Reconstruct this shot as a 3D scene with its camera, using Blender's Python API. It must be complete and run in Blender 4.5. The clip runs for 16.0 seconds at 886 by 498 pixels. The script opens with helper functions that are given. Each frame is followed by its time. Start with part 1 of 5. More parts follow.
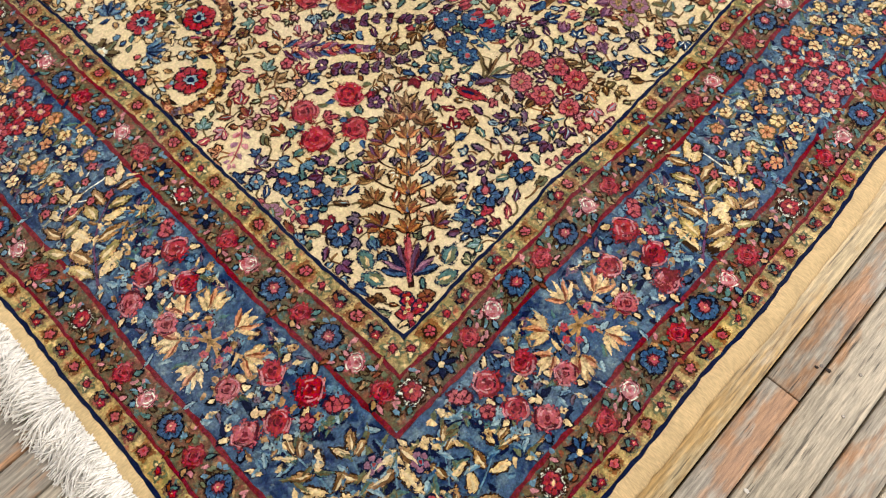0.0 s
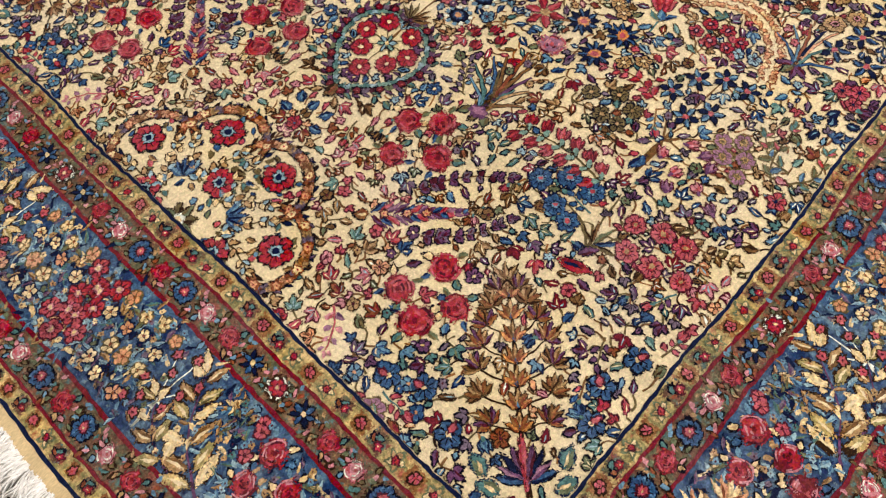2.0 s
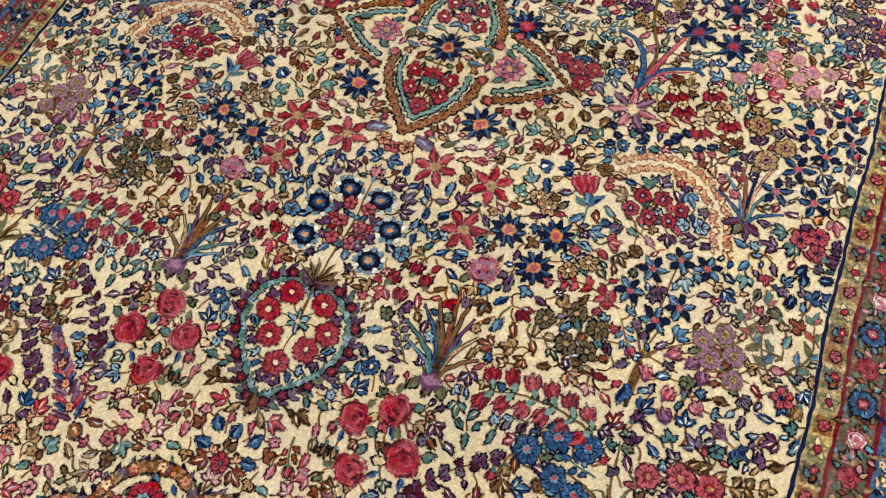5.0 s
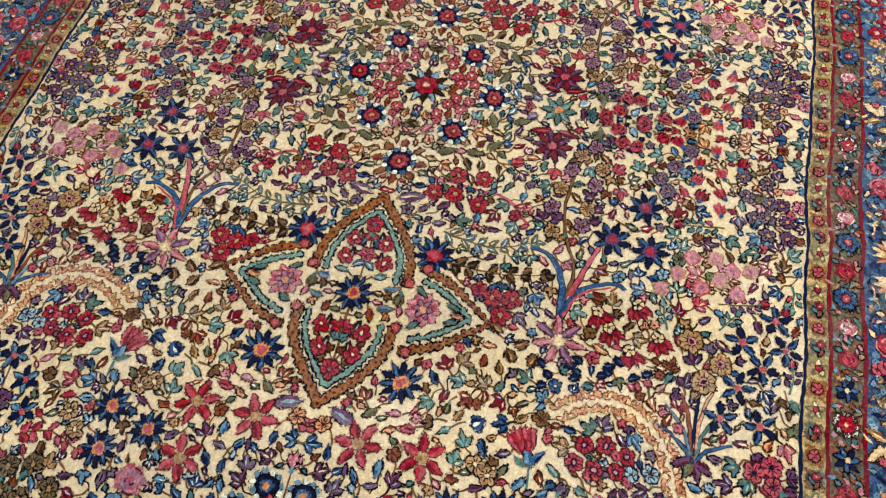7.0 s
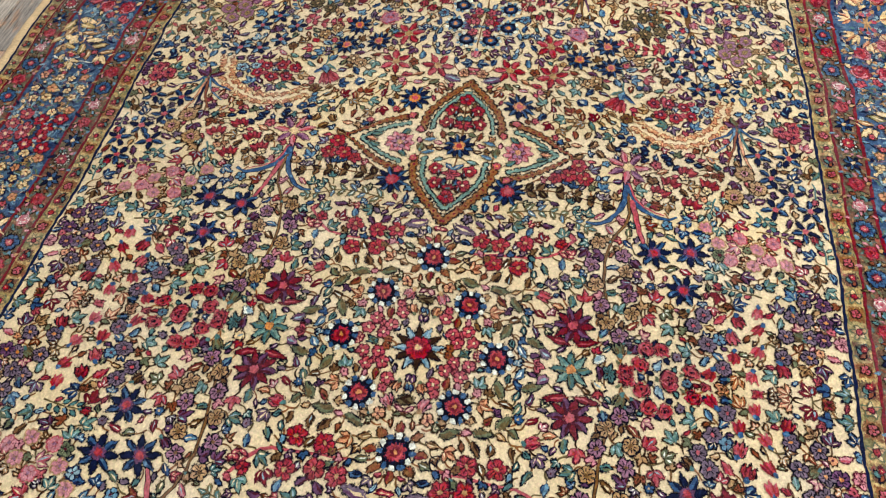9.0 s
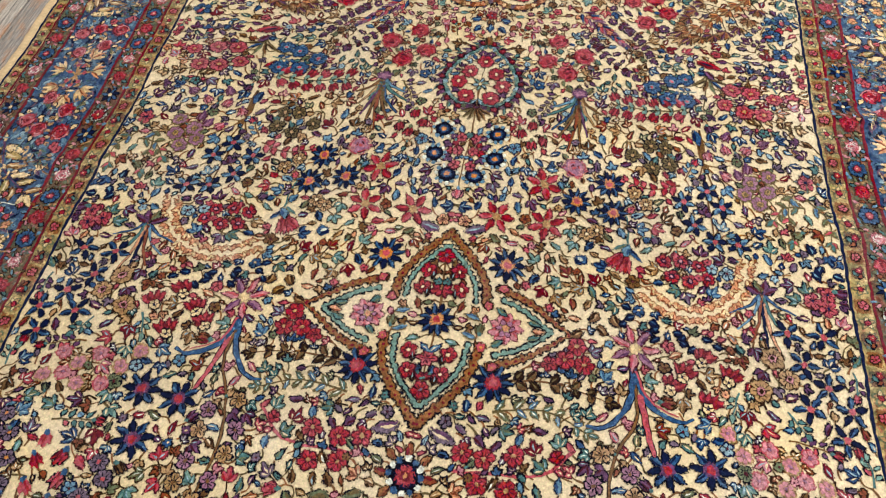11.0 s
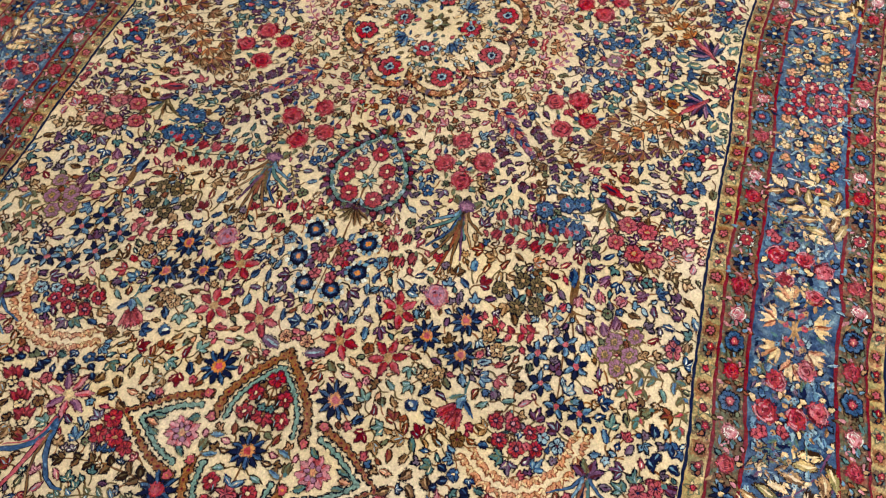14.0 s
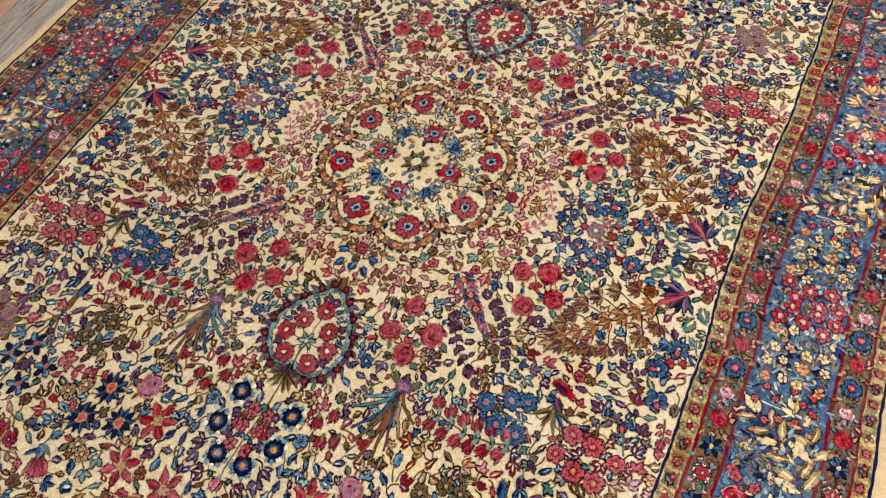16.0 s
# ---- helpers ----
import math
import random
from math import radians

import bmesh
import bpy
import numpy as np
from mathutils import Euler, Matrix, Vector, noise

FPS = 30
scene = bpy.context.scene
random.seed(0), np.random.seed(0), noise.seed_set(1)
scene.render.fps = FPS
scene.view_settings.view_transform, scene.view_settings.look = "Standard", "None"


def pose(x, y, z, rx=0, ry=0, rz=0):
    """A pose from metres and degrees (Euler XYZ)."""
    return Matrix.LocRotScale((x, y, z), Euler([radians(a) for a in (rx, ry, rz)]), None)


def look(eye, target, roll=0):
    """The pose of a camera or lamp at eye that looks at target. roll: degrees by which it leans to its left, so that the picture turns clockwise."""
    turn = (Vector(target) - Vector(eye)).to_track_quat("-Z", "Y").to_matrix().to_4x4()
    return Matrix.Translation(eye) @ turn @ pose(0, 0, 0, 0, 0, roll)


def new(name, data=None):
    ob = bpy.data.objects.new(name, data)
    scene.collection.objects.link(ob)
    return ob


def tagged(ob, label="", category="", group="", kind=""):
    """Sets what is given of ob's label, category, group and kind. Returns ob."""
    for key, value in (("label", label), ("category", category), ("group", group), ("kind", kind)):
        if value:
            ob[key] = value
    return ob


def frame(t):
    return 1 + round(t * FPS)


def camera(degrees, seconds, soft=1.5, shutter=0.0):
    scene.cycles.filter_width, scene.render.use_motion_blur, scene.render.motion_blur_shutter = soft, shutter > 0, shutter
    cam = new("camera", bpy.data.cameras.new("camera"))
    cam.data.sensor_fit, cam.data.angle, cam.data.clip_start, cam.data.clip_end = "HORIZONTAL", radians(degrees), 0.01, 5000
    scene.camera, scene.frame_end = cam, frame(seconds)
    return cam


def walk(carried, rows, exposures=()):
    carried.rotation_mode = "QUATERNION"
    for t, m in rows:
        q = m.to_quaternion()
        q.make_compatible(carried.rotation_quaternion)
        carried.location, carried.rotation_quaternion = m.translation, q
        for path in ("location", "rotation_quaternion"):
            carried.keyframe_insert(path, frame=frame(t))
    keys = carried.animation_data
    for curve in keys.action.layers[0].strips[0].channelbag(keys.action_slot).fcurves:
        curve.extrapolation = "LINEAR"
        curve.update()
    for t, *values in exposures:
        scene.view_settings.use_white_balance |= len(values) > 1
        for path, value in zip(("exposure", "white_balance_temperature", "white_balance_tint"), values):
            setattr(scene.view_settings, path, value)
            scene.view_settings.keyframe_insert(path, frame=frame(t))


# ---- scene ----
cam = camera(65.1, 16.0, soft=1.2)
PATH = [
    (0, (1.258, -3.962, 1.158), (0.634, -3.411, -0.661), -5.2),
    (0.5, (1.16, -3.938, 1.196), (0.551, -3.408, -0.633), -5.5),
    (1, (1.03, -3.943, 1.218), (0.417, -3.42, -0.612), -6.2),
    (1.5, (0.938, -3.912, 1.257), (0.317, -3.379, -0.568), -6.4),
    (2, (0.875, -3.838, 1.244), (0.251, -3.292, -0.577), -6.4),
    (2.5, (0.835, -3.737, 1.207), (0.217, -3.174, -0.61), -6.4),
    (3, (0.812, -3.665, 1.189), (0.208, -3.08, -0.626), -6.6),
    (3.2, (0.794, -3.646, 1.191), (0.199, -3.053, -0.625), -6.8),
    (5.3, (0.446, -3.339, 1.286), (0.074, -2.627, -0.545), -5.8),
    (5.5, (0.436, -3.288, 1.297), (0.081, -2.558, -0.531), -5.3),
    (6, (0.421, -3.16, 1.304), (0.1, -2.393, -0.515), -4.7),
    (6.5, (0.408, -3.057, 1.319), (0.112, -2.249, -0.487), -4.2),
    (7, (0.363, -2.965, 1.348), (0.09, -2.108, -0.439), -3.5),
    (7.5, (0.265, -2.868, 1.371), (0.006, -1.955, -0.39), -3.5),
    (8, (0.197, -2.778, 1.381), (-0.058, -1.803, -0.347), -3.8),
    (8.5, (0.177, -2.665, 1.396), (-0.065, -1.643, -0.306), -3.5),
    (9, (0.204, -2.504, 1.383), (-0.026, -1.443, -0.297), -3.2),
    (9.5, (0.226, -2.376, 1.36), (0.0, -1.295, -0.307), -3.2),
    (10, (0.194, -2.269, 1.369), (-0.034, -1.174, -0.289), -3.3),
    (10.2, (0.167, -2.236, 1.377), (-0.06, -1.128, -0.273), -3.1),
    (12.3, (0.287, -1.662, 1.414), (0.058, -0.728, -0.34), -3.9),
    (12.5, (0.327, -1.673, 1.426), (0.094, -0.739, -0.327), -3.6),
    (13, (0.4, -1.673, 1.475), (0.147, -0.744, -0.279), -3.1),
    (13.5, (0.475, -1.599, 1.503), (0.185, -0.681, -0.25), -3.0),
    (14, (0.551, -1.494, 1.528), (0.216, -0.593, -0.226), -3.2),
    (14.5, (0.651, -1.394, 1.525), (0.27, -0.496, -0.221), -3.0),
    (15, (0.722, -1.285, 1.568), (0.297, -0.398, -0.173), -3.2),
    (15.5, (0.691, -1.154, 1.6), (0.229, -0.273, -0.136), -3.4),
    (16, (0.649, -0.985, 1.615), (0.166, -0.129, -0.126), -4.2),
]
walk(cam, [(t, look(eye, goal, roll)) for t, eye, goal, roll in PATH],
     exposures=((0.0, -0.01, 6150, 16), (3.2, -0.08, 5950, 18), (5.5, -0.07, 5650, 15), (10.2, -0.06, 5700, 15), (12.5, -0.14, 5900, 18), (16.0, -0.23, 5900, 18)))

# ---- light: an assumed closed show room, lit by added lamps at ceiling height ----
world = bpy.data.worlds.new("room_air")
scene.world = world
world.use_nodes = True
world.node_tree.nodes["Background"].inputs[0].default_value = (0.9, 0.95, 1.0, 1)
world.node_tree.nodes["Background"].inputs[1].default_value = 0.03


def area_light(x, y, w, l, power, z=2.93):
    lamp = bpy.data.lights.new("unseen_room_lamp", "AREA")
    lamp.shape, lamp.size, lamp.size_y, lamp.energy, lamp.color = "RECTANGLE", w, l, power, (1.0, 0.975, 0.92)
    ob = new("unseen_room_light", lamp)
    ob.matrix_world = pose(x, y, z)
    return ob


# unseen lamps without fixtures, spot and power chosen for brightness on the carpet
for px, py, power in ((2.4, 3.4, 80), (-2.0, 3.4, 124), (2.7, 0.5, 78), (-2.3, 0.2, 26), (2.7, -2.1, 86), (-1.9, -3.8, 54), (0.2, -6.0, 38)):
    area_light(px, py, 0.6, 1.2, power)


# ---- materials ----
def lin(code):
    out = []
    for i in (0, 2, 4):
        c = int(code[i:i + 2], 16) / 255
        out.append(c / 12.92 if c < 0.04045 else ((c + 0.055) / 1.055) ** 2.4)
    return (*out, 1.0)


class Nodes:
    """A small wrapper to write node trees in few lines."""

    def __init__(self, name):
        self.mat = bpy.data.materials.new(name)
        self.mat.use_nodes = True
        self.tree = self.mat.node_tree
        self.bsdf = self.tree.nodes["Principled BSDF"]

    def add(self, kind, **values):
        node = self.tree.nodes.new(kind)
        for key, value in values.items():
            if key in node.inputs:
                node.inputs[key].default_value = value
        return node

    def link(self, a, b):
        self.tree.links.new(a, b)

    def noise(self, vec, scale, detail=3.0, rough=0.55):
        n = self.add("ShaderNodeTexNoise", Scale=scale, Detail=detail, Roughness=rough)
        self.link(vec, n.inputs["Vector"])
        return n.outputs["Fac"]

    def scaled(self, vec, sx, sy, sz):
        n = self.add("ShaderNodeMapping")
        n.inputs["Scale"].default_value = (sx, sy, sz)
        self.link(vec, n.inputs["Vector"])
        return n.outputs["Vector"]

    def span(self, val, a, b, c, d):
        n = self.add("ShaderNodeMapRange")
        for i, v in enumerate((a, b, c, d)):
            n.inputs[i + 1].default_value = v
        self.link(val, n.inputs[0])
        return n.outputs[0]

    def math(self, op, a, b):
        n = self.tree.nodes.new("ShaderNodeMath")
        n.operation = op
        for i, v in enumerate((a, b)):
            if isinstance(v, (int, float)):
                n.inputs[i].default_value = v
            else:
                self.link(v, n.inputs[i])
        return n.outputs[0]

    def mix(self, fac, a, b, kind="MIX"):
        n = self.tree.nodes.new("ShaderNodeMix")
        n.data_type, n.blend_type = "RGBA", kind
        for sock, v in ((n.inputs[0], fac), (n.inputs[6], a), (n.inputs[7], b)):
            if isinstance(v, (int, float, tuple)):
                sock.default_value = v
            else:
                self.link(v, sock)
        return n.outputs[2]

    def bump(self, height, strength, distance):
        n = self.add("ShaderNodeBump", Strength=strength, Distance=distance)
        self.link(height, n.inputs["Height"])
        self.link(n.outputs["Normal"], self.bsdf.inputs["Normal"])


def wool(name, code, sheen=0.015, mottle=()):
    """Knotted wool pile: dye with knot-to-knot variation, slow abrash bands and a fuzzy relief."""
    m = Nodes(name)
    co = m.add("ShaderNodeTexCoord").outputs["Object"]
    cells = m.add("ShaderNodeTexVoronoi", Scale=390.0, Randomness=0.75)
    m.link(m.scaled(co, 1.0, 0.8, 0.35), cells.inputs["Vector"])
    split = m.tree.nodes.new("ShaderNodeSeparateColor")
    m.link(cells.outputs["Color"], split.inputs[0])
    knot = split.outputs[0]
    tuft = m.noise(m.scaled(co, 1.0, 0.6, 1.0), 90, 3.0, 0.6)
    wear = m.noise(co, 6.5, 4.0, 0.6)
    abrash = m.noise(m.scaled(co, 0.25, 1.0, 1.0), 5.0, 2.0, 0.5)
    k = 0.5 if name == "wool_ivory" else 1.0
    blotch = m.noise(co, 150, 2.0, 0.5)
    value = m.math("MULTIPLY", m.span(knot, 0.0, 1.0, 1 - 0.26 * k, 1 + 0.22 * k), m.span(tuft, 0.28, 0.72, 1 - 0.22 * k, 1 + 0.18 * k))
    value = m.math("MULTIPLY", value, m.span(blotch, 0.3, 0.7, 1 - 0.3 * k, 1 + 0.26 * k))
    value = m.math("MULTIPLY", value, m.span(abrash, 0.3, 0.7, 0.9, 1.1))
    hsv = m.add("ShaderNodeHueSaturation", Color=lin(code))
    if mottle:
        # dyes that run into one another in soft patches
        tone = lin(code)
        for k, (other, scale, low, high) in enumerate(mottle):
            shifted = m.add("ShaderNodeMapping")
            shifted.inputs["Location"].default_value = (3.7 * k, 1.9 * k, 0.0)
            m.link(co, shifted.inputs["Vector"])
            tone = m.mix(m.span(m.noise(shifted.outputs["Vector"], scale, 4.0, 0.65), low, high, 0.0, 1.0), tone, lin(other))
        m.link(tone, hsv.inputs["Color"])
    m.link(value, hsv.inputs["Value"])
    m.link(m.span(wear, 0.3, 0.75, 1.08, 0.78), hsv.inputs["Saturation"])
    m.link(m.span(split.outputs[1], 0.0, 1.0, 0.485, 0.515), hsv.inputs["Hue"])
    m.link(hsv.outputs["Color"], m.bsdf.inputs["Base Color"])
    # towards a patch's rim single knots give way to the wool beneath
    rim = m.tree.nodes.new("ShaderNodeAttribute")
    rim.attribute_name = "rim"
    m.link(m.math("LESS_THAN", m.math("ADD", m.math("MULTIPLY", split.outputs[2], 0.34), rim.outputs["Fac"]), 1.0), m.bsdf.inputs["Alpha"])
    m.bsdf.inputs["Roughness"].default_value = 0.8
    m.bsdf.inputs["Specular IOR Level"].default_value = 0.05
    m.bsdf.inputs["Sheen Weight"].default_value = sheen
    m.bsdf.inputs["Sheen Roughness"].default_value = 0.45
    m.bsdf.inputs["Sheen Tint"].default_value = (1.0, 0.97, 0.92, 1)
    m.bump(m.math("SUBTRACT", m.math("MULTIPLY", tuft, 1.2), m.math("MULTIPLY", cells.outputs["Distance"], 0.5)), 0.45, 0.004)
    return m.mat


DYES = {
    "ivory": "d8c597", "crimson": "981a28", "madder": "6c0f1e", "wine": "4a1422", "pink": "ba7a7e", "rosepink": "aa484f",
    "navy": "0b1636", "blue": "2c4d72", "sky": "5f8498", "teal": "4a706c", "green": "626a4c", "olive": "645634",
    "brown": "6e4e2a", "umber": "2e1c0e", "tan": "ab8858", "peach": "c48a5e", "gold": "d9c08a", "plum": "5c3a58",
    "lilac": "8f6478", "ink": "0b0a18", "pale": "d8dcc8", "rust": "7e4222", "border": "3f5a78", "guard": "6a4a36", "straw": "b59a5e", "ochre": "8c5e30", "mist": "8aa6ac", "mint": "6f8f80", "dusk": "6c5c6a", "amber": "c2803e",
}
DYE = {name: i for i, name in enumerate(DYES)}
MOTTLE = {
    "border": (("6c8790", 26, 0.50, 0.68), ("1a2f56", 22, 0.46, 0.62), ("7f928e", 70, 0.60, 0.74)),
    "guard": (("5c5c42", 34, 0.46, 0.58), ("4f6a64", 42, 0.54, 0.62), ("8c4a3a", 30, 0.54, 0.66), ("a08258", 60, 0.56, 0.68)),
    "straw": (("857e4c", 36, 0.45, 0.58), ("a0563c", 30, 0.56, 0.66), ("d8bc78", 28, 0.54, 0.66)),
    "ochre": (("7a4a24", 60, 0.46, 0.62),), "crimson": (("b23a42", 90, 0.52, 0.68),), "blue": (("5a7f9c", 95, 0.54, 0.68),),
    "gold": (("c8a468", 60, 0.5, 0.68),), "tan": (("8c6a3e", 80, 0.5, 0.66),), "plum": (("7a4a70", 90, 0.54, 0.68),),
}
WOOLS = [wool("wool_" + name, code, mottle=MOTTLE.get(name, ())) for name, code in DYES.items()]

# ---- the carpet's measures ----
HALF, REACH, TILE = 0.92, 3.78, 1.89
FLOOR_Z = -0.011
rng = random.Random(7)


def ease(t):
    t = np.clip(t, 0, 1)
    return t * t * (3 - 2 * t)


def ridge(x, y, x0, y0, turn, length, sigma, amp):
    """A soft crease in the pile, running along the direction turn."""
    c, s = math.cos(radians(turn)), math.sin(radians(turn))
    a, b = (x - x0) * c + (y - y0) * s, -(x - x0) * s + (y - y0) * c
    return amp * np.exp(-(b / sigma) ** 2 - (a / length) ** 4)


def lay(x, y):
    """How high the carpet lies: slow waves and a few creases near its edges."""
    h = 0.0015 * np.sin(x * 3.1 + y * 1.3) * np.sin(y * 2.3 - x * 1.7)
    h = h + ridge(x, y, 1.09, -3.36, 9, 0.30, 0.030, 0.016) + ridge(x, y, 1.14, -0.60, -5, 0.24, 0.030, 0.018)
    h = h + ridge(x, y, 1.13, -1.00, -13, 0.22, 0.034, 0.012) + ridge(x, y, 1.0, -2.11, 5, 0.18, 0.032, 0.009)
    h = h + ridge(x, y, -0.15, -4.0, 80, 0.25, 0.035, 0.007) + ridge(x, y, -1.05, -1.0, 20, 0.25, 0.04, 0.007)
    return h + ridge(x, y, 0.0, -2.75, 15, 0.3, 0.06, 0.004) + ridge(x, y, 1.10, 0.54, -17, 0.25, 0.035, 0.014) + 0.001


def weave(x, y):
    """The hand-woven drift of the pattern away from its straight drawing."""
    far = ease((y + 1.05) / 0.45)
    inner = np.clip(1.0 - (x / 0.92) ** 2, 0.0, 1.0)
    nx = x * (1.0 - 0.012 * ease((y + 3.4) / 1.2) - 0.045 * far * inner) + 0.006 * far * inner
    nx = nx + ease((x - 0.35) / 0.5) * (0.050 * ease(y / 0.95) - 0.016 * ease((y + 1.3) / 0.6))
    nx = nx - 0.038 * ease((-x - 0.45) / 0.5) * ease((y + 2.9) / 0.8)
    nx = nx + 0.0011 * np.sin(y * 170 + 31 * np.sin(x * 3)) + 0.0009 * np.sin(x * 260 + y * 90) + 0.003 * np.sin(y * 9.0 + x * 4) + 0.002 * np.sin(y * 23 - x * 7)
    ny = y + 0.0011 * np.sin(x * 180 + 27 * np.sin(y * 3)) + 0.0009 * np.sin(y * 240 - x * 110) + 0.035 * far + 0.003 * np.sin(x * 8 + y * 5) + 0.002 * np.sin(x * 19 - y * 6)
    return nx, ny


def tri_mesh(name, verts, faces, mats=None, slots=None):
    me = bpy.data.meshes.new(name)
    verts, faces = np.asarray(verts, np.float32), np.asarray(faces, np.int32)
    rim, verts = (verts[:, 3].copy(), verts[:, :3].copy()) if verts.shape[1] == 4 else (None, verts)
    me.vertices.add(len(verts))
    me.vertices.foreach_set("co", verts.ravel())
    me.loops.add(faces.size)
    me.loops.foreach_set("vertex_index", faces.ravel())
    me.polygons.add(len(faces))
    me.polygons.foreach_set("loop_start", np.arange(len(faces), dtype=np.int32) * 3)
    if mats is not None:
        used, local = np.unique(np.asarray(mats), return_inverse=True)
        for i in used:
            me.materials.append((slots or WOOLS)[i])
        me.polygons.foreach_set("material_index", local.astype(np.int32))
    if rim is not None:
        me.attributes.new("rim", "FLOAT", "POINT").data.foreach_set("value", rim)
    me.update()
    me.validate()
    return me


def part(name, me, parent, label="", kind=""):
    ob = new(name, me)
    ob.parent = parent
    return tagged(ob, label=label, kind=kind)


# ---- drawing in wool: every figure is cut from small raised patches of pile ----
class Figure:
    """One woven motif: patches of pile, later ones lying on earlier ones."""

    def __init__(self, name, sym="", base=0.0):
        self.name, self.sym, self.base = name, sym, base
        self.v, self.f, self.m, self.n, self.spots = [], [], [], 0, []
        self.level = 0

    def _push(self, pts, faces, dye, rim):
        z = self.base + 0.0009 + 0.00022 * self.level
        self.v += [(p[0], p[1], z, r) for p, r in zip(pts, rim)]
        self.f += [(a + self.n, b + self.n, c + self.n) for a, b, c in faces]
        self.m += [DYE[dye]] * len(faces)
        self.n += len(pts)

    def patch(self, ring, dye, jag=0.0011, big=False, mark=True):
        if len(ring) < 22 and math.hypot(ring[0][0] - ring[len(ring) // 2][0], ring[0][1] - ring[len(ring) // 2][1]) > 0.022:
            ring = [q for i, p in enumerate(ring) for q in (p, ((p[0] + ring[(i + 1) % len(ring)][0]) / 2, (p[1] + ring[(i + 1) % len(ring)][1]) / 2))]
        ring = [(x + rng.uniform(-jag, jag), y + rng.uniform(-jag, jag)) for x, y in ring]
        n = len(ring)
        cx, cy = sum(p[0] for p in ring) / n, sum(p[1] for p in ring) / n
        pts, faces = [(cx, cy)], []
        if big:
            pts += [(cx + 0.5 * (x - cx), cy + 0.5 * (y - cy)) for x, y in ring] + ring
            for i in range(n):
                j = (i + 1) % n
                faces += [(0, 1 + i, 1 + j), (1 + i, 1 + n + i, 1 + n + j), (1 + i, 1 + n + j, 1 + j)]
        else:
            pts += ring
            faces = [(0, 1 + i, 1 + (i + 1) % n) for i in range(n)]
        area = sum(ring[i][0] * ring[(i + 1) % n][1] - ring[(i + 1) % n][0] * ring[i][1] for i in range(n))
        if area < 0:
            faces = [(a, c, b) for a, b, c in faces]
        self._push(pts, faces, dye, [0.0] + ([0.5] * n + [1.0] * n if big else [1.0] * n))
        if mark:
            self.spots.append((cx, cy, max(math.hypot(x - cx, y - cy) for x, y in ring)))

    def ribbon(self, path, w0, w1, dye, closed=False, mark=True):
        pts, faces = [], []
        n = len(path)
        for i, (x, y) in enumerate(path):
            a, b = path[max(i - 1, 0)], path[min(i + 1, n - 1)]
            dx, dy = b[0] - a[0], b[1] - a[1]
            d = math.hypot(dx, dy) or 1
            w = (w0 + (w1 - w0) * i / max(n - 1, 1)) / 2 * rng.uniform(0.85, 1.15)
            pts += [(x - dy / d * w, y + dx / d * w), (x + dy / d * w, y - dx / d * w)]
            if mark:
                self.spots.append((x, y, w))
        for i in range(n - 1):
            k = 2 * i
            faces += [(k, k + 1, k + 3), (k, k + 3, k + 2)]
        self._push(pts, faces, dye, [0.0 if (i // 2) % 3 else 0.5 for i in range(len(pts))])


def curve(points, steps=5):
    """A smooth line through the points."""
    p = [points[0], *points, points[-1]]
    out = []
    for i in range(1, len(p) - 2):
        for k in range(steps):
            t = k / steps
            out.append(tuple(0.5 * (2 * p[i][j] + (p[i + 1][j] - p[i - 1][j]) * t
                                    + (2 * p[i - 1][j] - 5 * p[i][j] + 4 * p[i + 1][j] - p[i + 2][j]) * t * t
                                    + (3 * p[i][j] - p[i - 1][j] - 3 * p[i + 1][j] + p[i + 2][j]) * t ** 3) for j in (0, 1)))
    return out + [tuple(points[-1])]


def lobed(x, y, r, n, depth, turn=0.0, per=4, flat=1.0):
    out = []
    for i in range(n * per):
        a = 2 * math.pi * i / (n * per)
        k = r * (1 - depth * (1 - abs(math.sin(n * a / 2)) ** 0.6))
        out.append((x + k * math.cos(a + turn), y + k * flat * math.sin(a + turn)))
    return out


def leaf_ring(x, y, turn, length, width, n=5, power=0.8):
    c, s = math.cos(turn), math.sin(turn)
    side = [(length * i / n, width / 2 * math.sin(math.pi * (i / n) ** 0.85) ** power) for i in range(n + 1)]
    ring = side + [(a, -b) for a, b in side[-2:0:-1]]
    return [(x + a * c - b * s, y + a * s + b * c) for a, b in ring]


SHADE = {"crimson": "madder", "rosepink": "crimson", "blue": "navy", "sky": "blue", "teal": "green", "green": "olive", "tan": "brown", "peach": "rust",
         "lilac": "plum", "plum": "wine", "brown": "umber", "pink": "rosepink", "rust": "madder", "olive": "umber", "mist": "sky", "mint": "teal", "pale": "mist", "ochre": "rust", "dusk": "plum", "amber": "rust"}


